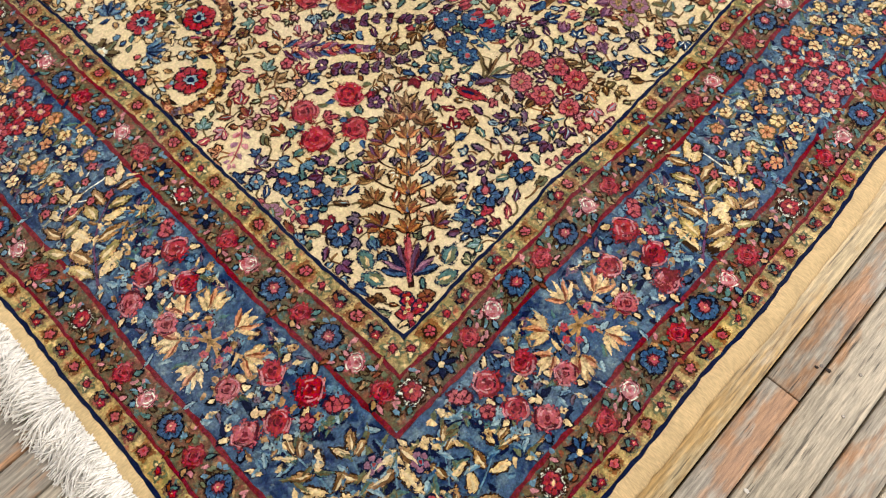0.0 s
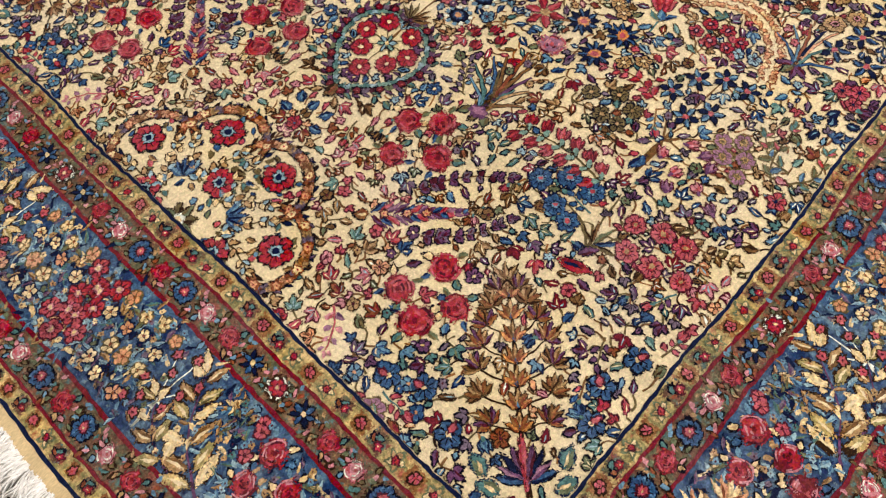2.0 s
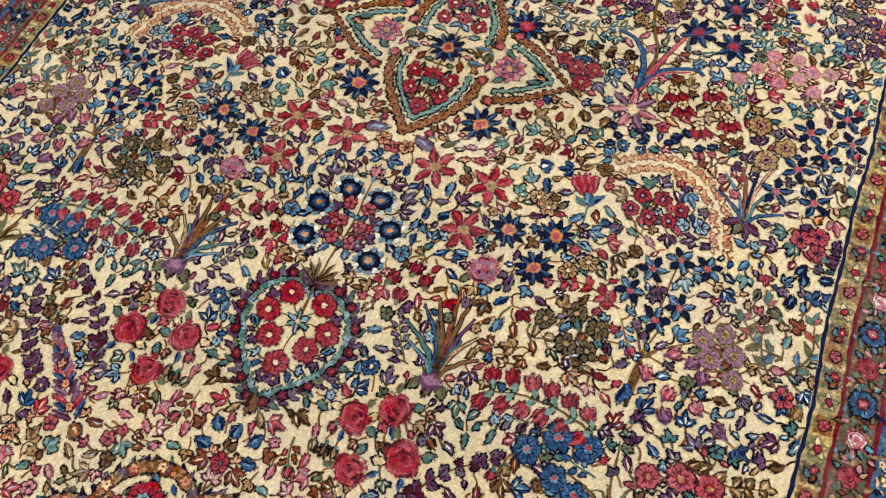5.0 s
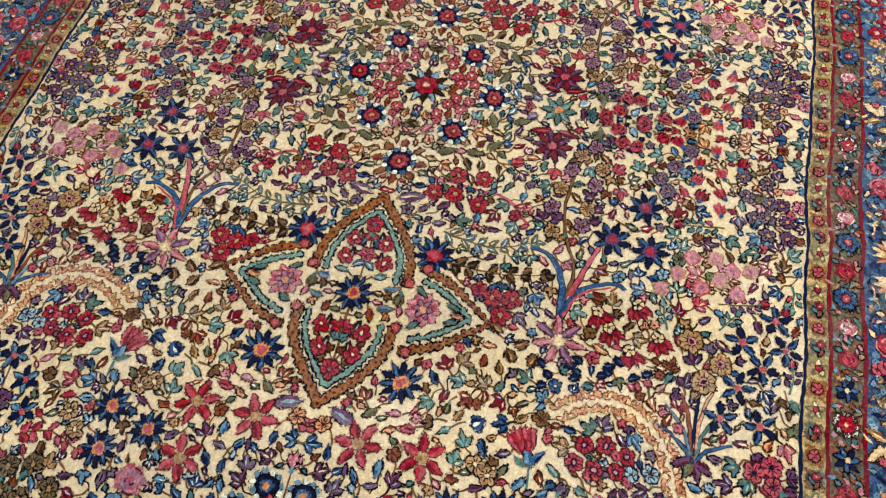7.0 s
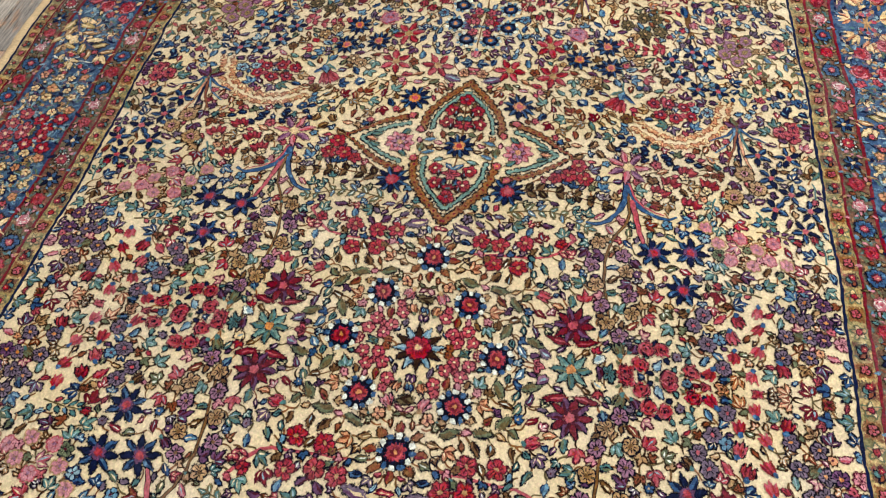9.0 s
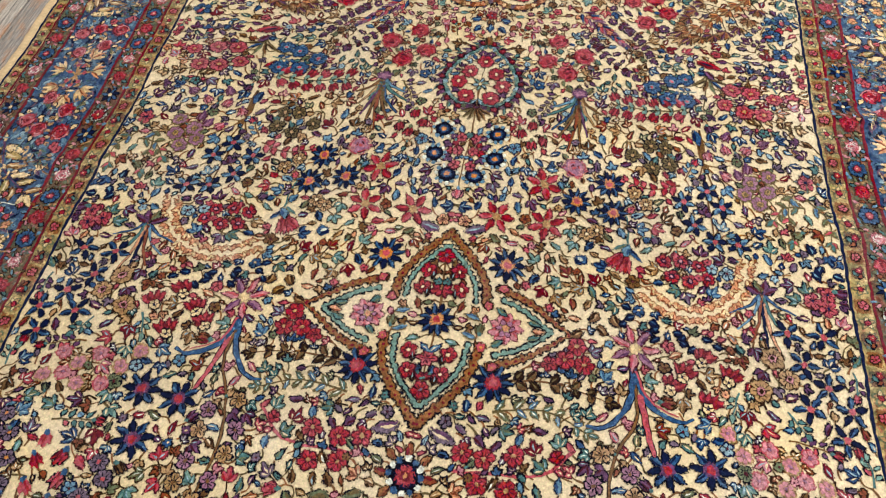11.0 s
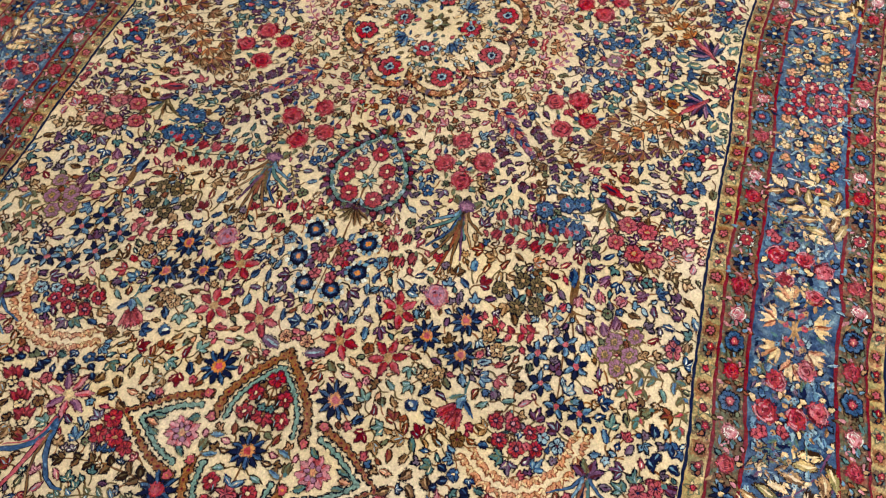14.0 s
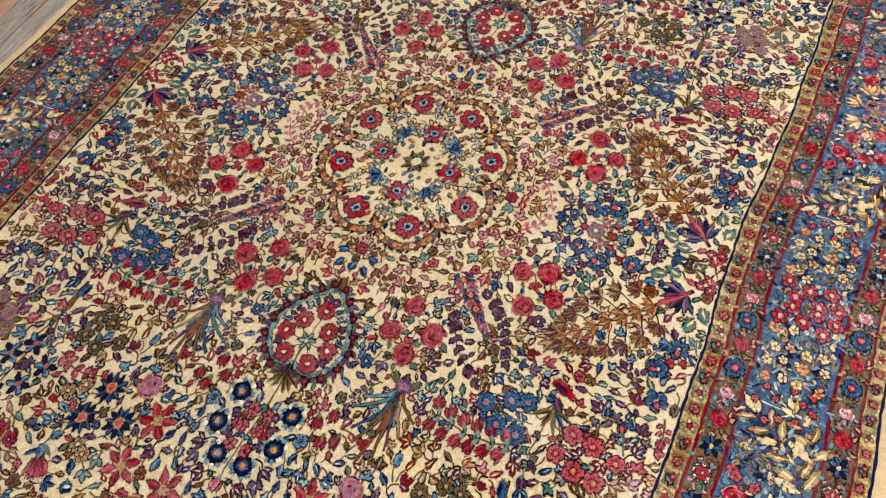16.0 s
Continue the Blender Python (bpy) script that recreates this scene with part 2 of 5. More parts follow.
def leaf(g, x, y, turn, length, width, fill, line="ink", vein=None, edge=0.0036):
    g.level = max(g.level, 1)
    lv = g.level
    if line:
        c, s = math.cos(turn), math.sin(turn)
        g.patch(leaf_ring(x - edge * c, y - edge * s, turn, length + 2.4 * edge, width + 2 * edge), line, mark=False)
    g.level = lv + 1
    g.patch(leaf_ring(x, y, turn, length, width), fill, big=length > 0.045, mark=False)
    for k in (0.22, 0.5, 0.78):
        g.spots.append((x + k * length * math.cos(turn), y + k * length * math.sin(turn), width * (0.58 if k == 0.5 else 0.45) + edge))
    if length > 0.024 and fill in SHADE:
        g.level = lv + 2
        off = 0.2 * width * (1 if rng.random() < 0.5 else -1)
        g.patch(leaf_ring(x - off * math.sin(turn), y + off * math.cos(turn), turn, length * 0.86, width * 0.42, 3), SHADE[fill], mark=False)
    if vein:
        g.level = lv + 3
        g.patch(leaf_ring(x + 0.1 * length * math.cos(turn), y + 0.1 * length * math.sin(turn), turn, length * 0.65, width * 0.28, 3), vein, mark=False)
    g.level = lv


def flower(g, x, y, r, n=5, fill="crimson", ring=None, eye="gold", line="ink", depth=0.3, seams=True, turn=None):
    """A blossom of n rounded petals, each with its own dark outline."""
    lv = g.level = max(g.level, 3)
    turn = rng.uniform(0, 6.3) if turn is None else turn
    if r < 0.012 or not seams:
        if line:
            g.patch(lobed(x, y, r * 1.08 + 0.0034, n, depth * 0.8, turn), line)
        g.level += 1
        g.patch(lobed(x, y, r, n, depth, turn), fill)
    else:
        size = min(0.41 * r, 0.90 * r * math.sin(math.pi / n))
        g.patch(lobed(x, y, r * 0.86, n, 0.12, turn), line or fill)
        for i in range(n):
            a = turn + 2 * math.pi * (i + 0.5) / n
            px, py = x + (r - size) * math.cos(a), y + (r - size) * math.sin(a)
            g.level = lv
            if line:
                g.patch(lobed(px, py, size * 1.06 + 0.0038, 3, 0.08, a, 3), line, mark=False)
            g.level = lv + 1
            g.patch(lobed(px, py, size * 1.02, 3, 0.12, a, 3), fill, mark=False)
        g.level = lv + 2
        g.patch(lobed(x, y, r * 0.30, n, 0.15, turn), fill, mark=False)
        if r > 0.017:
            for i in range(n):
                a = turn + 2 * math.pi * (i + 0.5) / n
                g.ribbon([(x + r * 0.3 * math.cos(a), y + r * 0.3 * math.sin(a)), (x + r * 0.68 * math.cos(a), y + r * 0.68 * math.sin(a))], 0.0028, 0.0012, line or "ink", mark=False)
    if ring:
        g.level += 1
        g.patch(lobed(x, y, r * 0.50, n, 0.2, turn + 0.3), line or ring, mark=False)
        g.level += 1
        g.patch(lobed(x, y, r * 0.42, n, 0.2, turn + 0.3), ring, mark=False)
    g.level += 1
    if eye:
        g.patch(lobed(x, y, r * 0.25, 5, 0.1, turn), eye, mark=False)
    g.level = lv


def rose(g, x, y, r, fill="crimson", dark="madder", light="rosepink", leaves=("teal", "green", "gold", "blue")):
    lv = g.level = max(g.level, 2)
    start = rng.uniform(0, 6.3)
    for i in range(len(leaves)):
        a = start + 2 * math.pi * i / len(leaves) + rng.uniform(-0.3, 0.3)
        leaf(g, x + r * 0.8 * math.cos(a), y + r * 0.8 * math.sin(a), a + rng.uniform(-0.5, 0.5), r * 0.75, r * 0.42, leaves[i], None if i % 2 else "ink")
    g.level = lv + 3
    turn = rng.uniform(0, 6.3)
    g.patch(lobed(x, y, r * 1.05, 7, 0.2, turn), dark)
    g.level += 1
    g.patch(lobed(x, y, r * 0.96, 7, 0.22, turn), fill, big=True)
    g.level += 1
    for i in range(17):
        a, k = rng.uniform(0, 6.3), rng.uniform(0.22, 0.85) * r
        arc = [(x + k * math.cos(a + t), y + k * math.sin(a + t)) for t in (-0.5, -0.2, 0.15, 0.45)]
        g.ribbon(arc, r * 0.08, r * 0.15, (dark, light, "wine", light)[i % 4], mark=False)
    g.level += 1
    g.patch(lobed(x, y, r * 0.2, 5, 0.2, turn), dark)
    g.level = lv


def star(g, x, y, r, n, fill, eye="gold", line="ink", tip=None, width=0.36, turn=None, core=None):
    lv = g.level = max(g.level, 3)
    turn = rng.uniform(0, 6.3) if turn is None else turn
    for i in range(n):
        a = turn + 2 * math.pi * i / n
        leaf(g, x + r * 0.12 * math.cos(a), y + r * 0.12 * math.sin(a), a, r * 0.88, r * width, fill if not tip or i % 2 else tip, line)
    g.level = lv + 3
    if core:
        g.patch(lobed(x, y, r * 0.42, n, 0.15, turn), core)
        g.level += 1
    if eye:
        g.patch(lobed(x, y, r * 0.25, 5, 0.1, turn), eye)
    g.level = lv


def stem(g, points, w0=0.004, w1=0.002, dye="brown"):
    lv, g.level = g.level, 0
    g.ribbon(curve(points, 4), w0, w1, dye)
    g.level = lv


def spray(g, base, tip, n, length, width, fills, line="ink", bend=0.12, stalk="brown", spread=0.9, vein=None):
    dx, dy = tip[0] - base[0], tip[1] - base[1]
    mid = (base[0] + dx / 2 - dy * bend, base[1] + dy / 2 + dx * bend)
    path = curve([base, mid, tip], 8)
    stem(g, [base, mid, tip], 0.005, 0.002, stalk)
    for i in range(n):
        k = (i + 0.8) / n
        j = min(int(k * (len(path) - 1)), len(path) - 2)
        x, y = path[j]
        a = math.atan2(path[j + 1][1] - y, path[j + 1][0] - x)
        size = 1.0 - 0.35 * k
        for side in (-1, 1):
            leaf(g, x + 0.002 * side, y, a + side * spread * rng.uniform(0.85, 1.15), length * size, width * size, fills[(i + (side > 0)) % len(fills)], line, vein)
    leaf(g, tip[0], tip[1], math.atan2(dy, dx), length * 0.7, width * 0.7, fills[0], line, vein)


def tulip(g, x, y, turn, size, fill="crimson", cup="teal", line="ink"):
    lv = g.level = max(g.level, 2)
    for off in (-0.35, 0.35, 0.0):
        leaf(g, x, y, turn + off, size * (1.0 if off else 1.08), size * 0.42, fill, line)
        g.level += 1
    g.level += 1
    leaf(g, x - 0.2 * size * math.cos(turn), y - 0.2 * size * math.sin(turn), turn, size * 0.5, size * 0.38, cup, None)
    g.level = lv


def offset_path(path, by):
    """The line moved sideways, to the left of its way."""
    out = []
    for i, (x, y) in enumerate(path):
        q, w = path[max(i - 1, 0)], path[min(i + 1, len(path) - 1)]
        d = math.hypot(w[0] - q[0], w[1] - q[1]) or 1
        out.append((x - by * (w[1] - q[1]) / d, y + by * (w[0] - q[0]) / d))
    return out


def swelling(g, path, level, radii, dyes, skip=1):
    """A band of changing width, knotted lobe by lobe."""
    for i in range(0, len(path), skip):
        g.level = level
        g.patch(lobed(path[i][0], path[i][1], radii[i], 5, 0.08, i, 2), dyes[i // (2 * skip) % len(dyes)], mark=level == 0)


FIGURES = []


def figure(name, sym=""):
    g = Figure(name, sym)
    FIGURES.append(g)
    return g

# ---- the field's figures, drawn once in a quarter: u across from the long axis, v from a rosette to the next cross ----
def put_flowers(name, spots, r, **look_of):
    for u, v in spots:
        flower(figure(name), u, v, r * rng.uniform(0.92, 1.08), **look_of)


# rosette: eight curled bands round red blossoms
g = figure("rosette", "uv0")
for k in range(8):
    # a crescent that swells from a thin tail to a curled head, fringed with dark leaves
    a = radians(22.5 + 45 * k)
    cx, cy = 0.185 * math.cos(a), 0.185 * math.sin(a)
    arc = [(cx + 0.098 * math.cos(a + t), cy + 0.098 * math.sin(a + t)) for t in np.linspace(-1.62, 1.62, 45)]
    n = len(arc)
    width = [0.0040 + 0.0108 * math.sin(math.pi * (i + 2) / (n + 3)) ** 0.7 for i in range(n)]
    for i in range(1, n, 3):
        t = a - 1.62 + 3.24 * i / (n - 1)
        g.level = 0
        leaf(g, arc[i][0], arc[i][1], t + (0.85 if i < n / 2 else -0.85), 0.030, 0.009, ("navy", "teal", "umber", "dusk")[i // 3 % 4], "ink", None, 0.0022)
        leaf(g, arc[i][0], arc[i][1], t + 3.14 + (0.9 if i < n / 2 else -0.9), 0.024, 0.008, ("tan", "rust", "mist")[i // 3 % 3], "umber", None, 0.0022)
    swelling(g, arc, 3, [w + 0.0024 for w in width], ("ink",))
    swelling(g, arc, 4, [max(w - 0.0014, 0.002) for w in width], ("tan", "ochre", "peach", "rust", "dusk"))
    for i in range(5, n - 3, 7):
        g.level = 5
        flower(g, arc[i][0], arc[i][1], 0.0105, 5, "gold" if i % 2 else "peach", None, "crimson", "rust", 0.3, False)
for k in range(8):
    a = radians(22.5 + 45 * k)
    flower(g, 0.222 * math.cos(a), 0.222 * math.sin(a), 0.039, 6, "crimson", "mist", "navy", "ink", 0.25)
    if k % 2:
        flower(g, 0.112 * math.cos(a + 0.39), 0.112 * math.sin(a + 0.39), 0.036, 6, "crimson", "mist", "navy", "ink", 0.25)
    else:
        for off in (-0.9, 0.9, -0.45, 0.45, 0.0):
            leaf(g, 0.10 * math.cos(a + 0.39), 0.10 * math.sin(a + 0.39), a + 0.39 + off, 0.048, 0.014, "blue" if abs(off) < 0.8 else "sky", "navy", None, 0.0028)
    for s in (-0.30, 0.30):
        spray(g, (0.09 * math.cos(a), 0.09 * math.sin(a)), (0.195 * math.cos(a + s), 0.195 * math.sin(a + s)), 5, 0.027, 0.014, ("gold", "mist", "tan"), "umber", 0.06, "olive", 0.7)
star(g, 0, 0, 0.045, 8, "olive", "gold", "umber", "green", 0.4, 0, "pale")
for _ in range(420):
    a, r = rng.uniform(0, 6.3), 0.27 * rng.uniform(0.03, 1) ** 0.5
    x, y = r * math.cos(a), r * math.sin(a)
    if any((x - p) ** 2 + (y - q) ** 2 < (0.6 * s + 0.003) ** 2 for p, q, s in g.spots):
        continue
    g.level = 0
    leaf(g, x, y, rng.uniform(0, 6.3), rng.uniform(0.018, 0.028), rng.uniform(0.010, 0.014), rng.choice(("sky", "teal", "green", "tan", "rosepink", "olive", "blue", "gold")), rng.choice(("navy", "umber", "olive")), None, 0.0024)
for k in range(4):
    a = radians(90 * k)
    flower(figure("small_blossom", "uv0"), 0.315 * math.cos(a), 0.315 * math.sin(a), 0.018, 5, "crimson", None, "blue", "wine")

# blue sprout where rosette and heart meet
g = figure("blue_sprout", "u")
for x, y, a in ((0, 0.355, 1.57), (0.028, 0.36, 0.9), (-0.028, 0.36, 2.24), (0.03, 0.33, 0.2), (-0.03, 0.33, 2.94)):
    leaf(g, x, y, a, 0.036, 0.022, "blue", "navy", "sky")
leaf(g, 0, 0.33, -1.57, 0.024, 0.016, "navy", None)

# heart of dark leaves with red blossoms
g = figure("heart", "u")
side = curve([(0.0, 0.435), (0.035, 0.465), (0.085, 0.52), (0.112, 0.585), (0.10, 0.645), (0.055, 0.685), (0.012, 0.68)], 9)
for sx in (1, -1):
    path = [(sx * x, y) for x, y in side]
    n = len(path)
    out = offset_path(path, -0.0068 * sx)
    for i in range(2, n - 1, 3):
        a = math.atan2(path[i + 1][1] - path[i - 1][1], path[i + 1][0] - path[i - 1][0])
        g.level = 0
        leaf(g, out[i][0], out[i][1], a - sx * 0.75, 0.030, 0.010, ("dusk", "teal", "plum")[i // 3 % 3], "ink", None, 0.0026)
        leaf(g, path[i][0], path[i][1], a + sx * 0.75, 0.026, 0.008, ("mint", "mist")[i // 3 % 2], "ink", None, 0.0022)
    swelling(g, path, 3, [0.0150] * n, ("ink",))
    swelling(g, offset_path(path, 0.0062 * sx), 4, [0.0066] * n, ("mint", "mint", "teal", "mist"))
    swelling(g, out, 4, [0.0076] * n, ("plum", "dusk", "wine", "plum", "green"))
    for i in range(4, n - 4, 6):
        g.level = 5
        flower(g, out[i][0], out[i][1], 0.0105, 5, "madder", None, "rosepink", "ink", 0.2, False)
leaf(g, 0, 0.45, -1.57, 0.045, 0.034, "brown", "ink", "rust")
stem(g, [(0, 0.60), (0, 0.68), (0, 0.735)], 0.005, 0.004)
for x, y in ((0.036, 0.655), (0.065, 0.605), (0.04, 0.56), (0.0, 0.515)):
    for sx in ((1, -1) if x else (1,)):
        flower(g, sx * x, y, 0.0262, 6, "crimson", None, "ivory", "wine", 0.22)
        stem(g, [(0, 0.61), (sx * x * 0.6, (y + 0.61) / 2), (sx * x, y)], 0.003, 0.002, "olive")
star(g, 0, 0.605, 0.026, 6, "mint", "gold", "ink", "mist")
for a in (0.5, 0.9, 1.25, 1.9, 2.25, 2.65):
    leaf(g, 0, 0.69, a, 0.06, 0.012, "brown" if a < 1.3 else "olive", None)

# blue blossoms with an orange eye, above the heart
for u, v in ((0.075, 0.775), (0.082, 0.852), (0.036, 0.908)):
    g = figure("eyed_blossom")
    turn = 0.6 * (u - 0.06) * 20
    g.level = 1
    g.patch(lobed(u, v, 0.037, 11, 0.14, turn, 4, 0.92), "ink")
    for i in range(11):
        a = turn + 2 * math.pi * (i + 0.5) / 11
        g.level = 2
        g.patch(lobed(u + 0.0285 * math.cos(a), v + 0.0262 * math.sin(a), 0.0072, 4, 0.1, a, 2), "sky" if i % 3 else "pale", mark=False)
    for r, dye in ((0.0235, "navy"), (0.0165, "blue"), (0.0095, "amber")):
        g.level += 1
        g.patch(lobed(u, v, r, 7, 0.1, turn, 3, 0.85), dye, mark=False)
g = figure("bud_spray", "u")
stem(g, [(0, 0.73), (0.004, 0.83), (0, 0.95)], 0.005, 0.003)
for v in (0.795, 0.835, 0.88):
    for sx in (-1, 1):
        flower(g, sx * 0.021, v, 0.015, 5, "rosepink", None, "wine", "wine")
tulip(g, 0, 0.945, 1.57, 0.036, "pink", "sky")

# clump of long blades from a purple knot
for blade, dye in (((0.236, 0.765), "brown"), ((0.300, 0.790), "brown"), ((0.335, 0.715), "tan"), ((0.217, 0.740), "blue"), ((0.193, 0.698), "teal"), ((0.268, 0.80), "rust"), ((0.318, 0.75), "plum"), ((0.25, 0.72), "olive"), ((0.31, 0.70), "teal"), ((0.352, 0.675), "brown"), ((0.21, 0.665), "sky")):
    if blade == (0.236, 0.765):
        g = figure("blade_clump")
        knot_at = (0.287, 0.605)
        for off in (-0.02, 0.0, 0.02):
            leaf(g, knot_at[0] + off, 0.608, -1.57 + off * 25, 0.034, 0.022, "green" if off else "olive", "ink")
    dx, dy = blade[0] - knot_at[0], blade[1] - knot_at[1]
    path = curve([knot_at, (knot_at[0] + dx * 0.3, knot_at[1] + dy * 0.55), blade], 5)
    g.level = 1
    g.ribbon(path, 0.017, 0.006, "ink")
    g.level = 2
    g.ribbon(path, 0.0125, 0.003, dye)
g.level = 4
g.patch(lobed(0.287, 0.606, 0.030, 6, 0.2, 0, 4, 0.7), "plum")
g.level = 5
g.patch(lobed(0.287, 0.608, 0.020, 5, 0.2, 0, 4, 0.6), "lilac")

# roses
for u, v, r in ((0.187, 0.491, 0.033), (0.251, 0.535, 0.034), (0.298, 0.462, 0.036), (0.217, 0.407, 0.033), (0.478, 0.292, 0.034), (0.439, 0.202, 0.032), (0.506, 0.174, 0.037), (0.548, 0.242, 0.031)):
    rose(figure("rose"), u, v, r * 1.07)

# purple sprays beside a cypress-like plume
spray(figure("purple_spray"), (0.313, 0.376), (0.451, 0.527), 9, 0.027, 0.0185, ("plum", "dusk", "wine", "plum"), "ink", 0.08, "brown", 0.8, "wine")
spray(figure("purple_spray"), (0.397, 0.308), (0.506, 0.455), 9, 0.027, 0.0185, ("plum", "plum", "dusk"), "ink", -0.08, "brown", 0.8, "wine")
g = figure("plume")
for i in range(13):
    k = i / 12
    for side in (-1, 1):
        leaf(g, 0.285 + 0.135 * k, 0.272 + 0.130 * k, 0.76 + side * (0.75 - 0.35 * k), 0.046 * (1.1 - 0.75 * k), 0.012, ("plum", "blue", "rosepink", "lilac")[(i + (side > 0)) % 4], "plum" if i % 2 else "wine", None, 0.0018)
for k in (0.15, 0.4, 0.62):
    flower(g, 0.285 + 0.135 * k, 0.272 + 0.13 * k, 0.010, 5, "peach", None, "crimson", "wine", 0.3, False)
leaf(g, 0.285, 0.272, 3.9, 0.036, 0.028, "ochre", "ink", "gold")


put_flowers("blue_blossom", ((0.496, 0.562), (0.540, 0.603), (0.594, 0.606), (0.554, 0.535), (0.595, 0.521)), 0.0255, n=6, fill="blue", ring="sky", eye="rosepink", line="navy")
put_flowers("pink_blossom", ((0.700, 0.600), (0.752, 0.621), (0.801, 0.626), (0.721, 0.543), (0.773, 0.549), (0.832, 0.565)), 0.0245, n=6, fill="rosepink", ring="crimson", eye="tan", line="wine")
g = figure("branching_stem")
for tip in ((0.496, 0.562), (0.595, 0.521), (0.70, 0.60), (0.721, 0.543), (0.64, 0.64), (0.76, 0.66)):
    stem(g, [(0.662, 0.49), (0.655 + (tip[0] - 0.655) * 0.3, 0.545), tip], 0.006, 0.003, "olive")
for a in (0.2, 0.7, 1.3, 1.9, 2.6):
    leaf(g, 0.66, 0.51, a, 0.06, 0.014, ("olive", "blue", "green", "brown", "teal")[int(a * 2) % 5], None)
g = figure("spear_leaf")
leaf(g, 0.625, 0.44, 0.3, 0.085, 0.03, "crimson", "ink", "navy")
leaf(g, 0.65, 0.475, 0.9, 0.05, 0.02, "plum", "ink")
spray(figure("brown_spray"), (0.741, 0.646), (0.882, 0.668), 6, 0.032, 0.019, ("tan", "brown", "olive"), "umber", -0.1, "brown", 0.9, "gold")

# double rows of red tulips
for up in (1, -1):
    g = figure("tulip_branch")
    stem(g, [(0.635, 0.60), (0.57, 0.640), (0.48, 0.648), (0.40, 0.632)], 0.005, 0.003, "olive")
    for i in range(6):
        k = i / 5
        x, y = 0.590 - 0.190 * k, 0.626 + 0.022 * math.sin(3.1 * (0.2 + 0.7 * k))
        a = 3.14 - up * (0.95 + 0.15 * k)
        leaf(g, x, y, a, 0.014, 0.010, "mint", "umber")
        tulip(g, x + 0.011 * math.cos(a), y + 0.011 * math.sin(a), a, 0.036, "crimson" if i % 3 else "rosepink", "mint", "wine")
put_flowers("brown_blossom", ((0.437, 0.796), (0.488, 0.829), (0.487, 0.764), (0.532, 0.814), (0.526, 0.767)), 0.021, n=5, fill="olive", ring=None, eye="tan", line="ink")
for i, (u, v) in enumerate(((0.132, 0.759), (0.168, 0.791), (0.165, 0.730), (0.204, 0.776))):
    tulip(figure("red_bud"), u, v - 0.012, 1.2 + 0.2 * i, 0.034, "crimson", "green")

# lilies and daisies round the medallion's foot
for u, v in ((0.105, 1.020), (0.215, 0.908), (0.230, 1.020)):
    star(figure("red_lily"), u, v, 0.050, 6, "crimson", "tan", "wine", "rosepink", 0.40)
rose(figure("mauve_rose"), 0.290, 0.848, 0.034, "lilac", "rosepink", "pink", ("green", "brown"))
for u, v in ((0.298, 0.944), (0.390, 0.967), (0.377, 0.886), (0.147, 1.152), (0.147, 1.440)):
    star(figure("daisy"), u, v, 0.048 if u < 0.2 else 0.040, 11, "navy", "rosepink", "ink", "blue", 0.28, None, "amber" if v < 1.3 else "crimson")
for base, tip in (((0.424, 1.072), (0.390, 1.150)),):
    g = figure("fan_carnation")
    for i in range(7):
        leaf(g, base[0], base[1], 1.98 + (i - 3) * 0.17, 0.066, 0.017, "crimson" if i % 2 else "rosepink", "wine")
    g.level = 5
    leaf(g, base[0] + 0.01, base[1] - 0.02, 1.98, 0.04, 0.022, "sky", "ink")
    stem(g, [(0.43, 1.05), (0.425, 0.98), (0.40, 0.93)], 0.005, 0.004, "teal")
    leaf(g, 0.43, 1.06, 0.9, 0.05, 0.014, "blue", None)
    leaf(g, 0.43, 1.05, 2.6, 0.045, 0.014, "teal", None)
g = figure("blue_pod")
leaf(g, 0.305, 1.10, 0.6, 0.034, 0.034, "blue", "navy", "pale")
put_flowers("outlined_blossom", ((0.355, 1.02), (0.33, 1.035), (0.44, 0.905), (0.47, 0.935)), 0.019, n=5, fill="tan", ring=None, eye="ivory", line="ink")

# pale star blossoms
for u, v in ((0.563, 0.915), (0.589, 0.976), (0.634, 1.017), (0.688, 1.022), (0.660, 0.923), (0.624, 0.880)):
    star(figure("star_blossom"), u, v, 0.031, 6, "navy", "rosepink", "ink", "sky", 0.42)
spray(figure("red_leaf_spray"), (0.555, 0.87), (0.415, 0.872), 6, 0.030, 0.017, ("rosepink", "crimson"), "wine", -0.14, "brown", 0.85)
g = figure("branching_stem")
for tip in ((0.563, 0.915), (0.634, 1.017), (0.66, 0.923), (0.72, 0.88), (0.53, 0.80), (0.69, 0.80)):
    stem(g, [(0.625, 0.70), (0.62, 0.80), tip], 0.006, 0.003, "brown")
leaf(g, 0.61, 0.70, 1.4, 0.05, 0.024, "blue", "navy")
for i, (u, v) in enumerate(((0.662, 0.823), (0.699, 0.814), (0.679, 0.740), (0.730, 0.793), (0.640, 0.762), (0.70, 0.70), (0.75, 0.74), (0.80, 0.72))):
    tulip(figure("mauve_bud"), u, v, 0.6 + 0.3 * i, 0.031, "lilac" if i % 2 else "pink", "plum", "wine")
put_flowers("grey_blossom", ((0.718, 0.881), (0.782, 0.826), (0.735, 0.848), (0.752, 0.905), (0.775, 0.87)), 0.021, n=6, fill="lilac", ring="tan", eye="olive", line="olive")

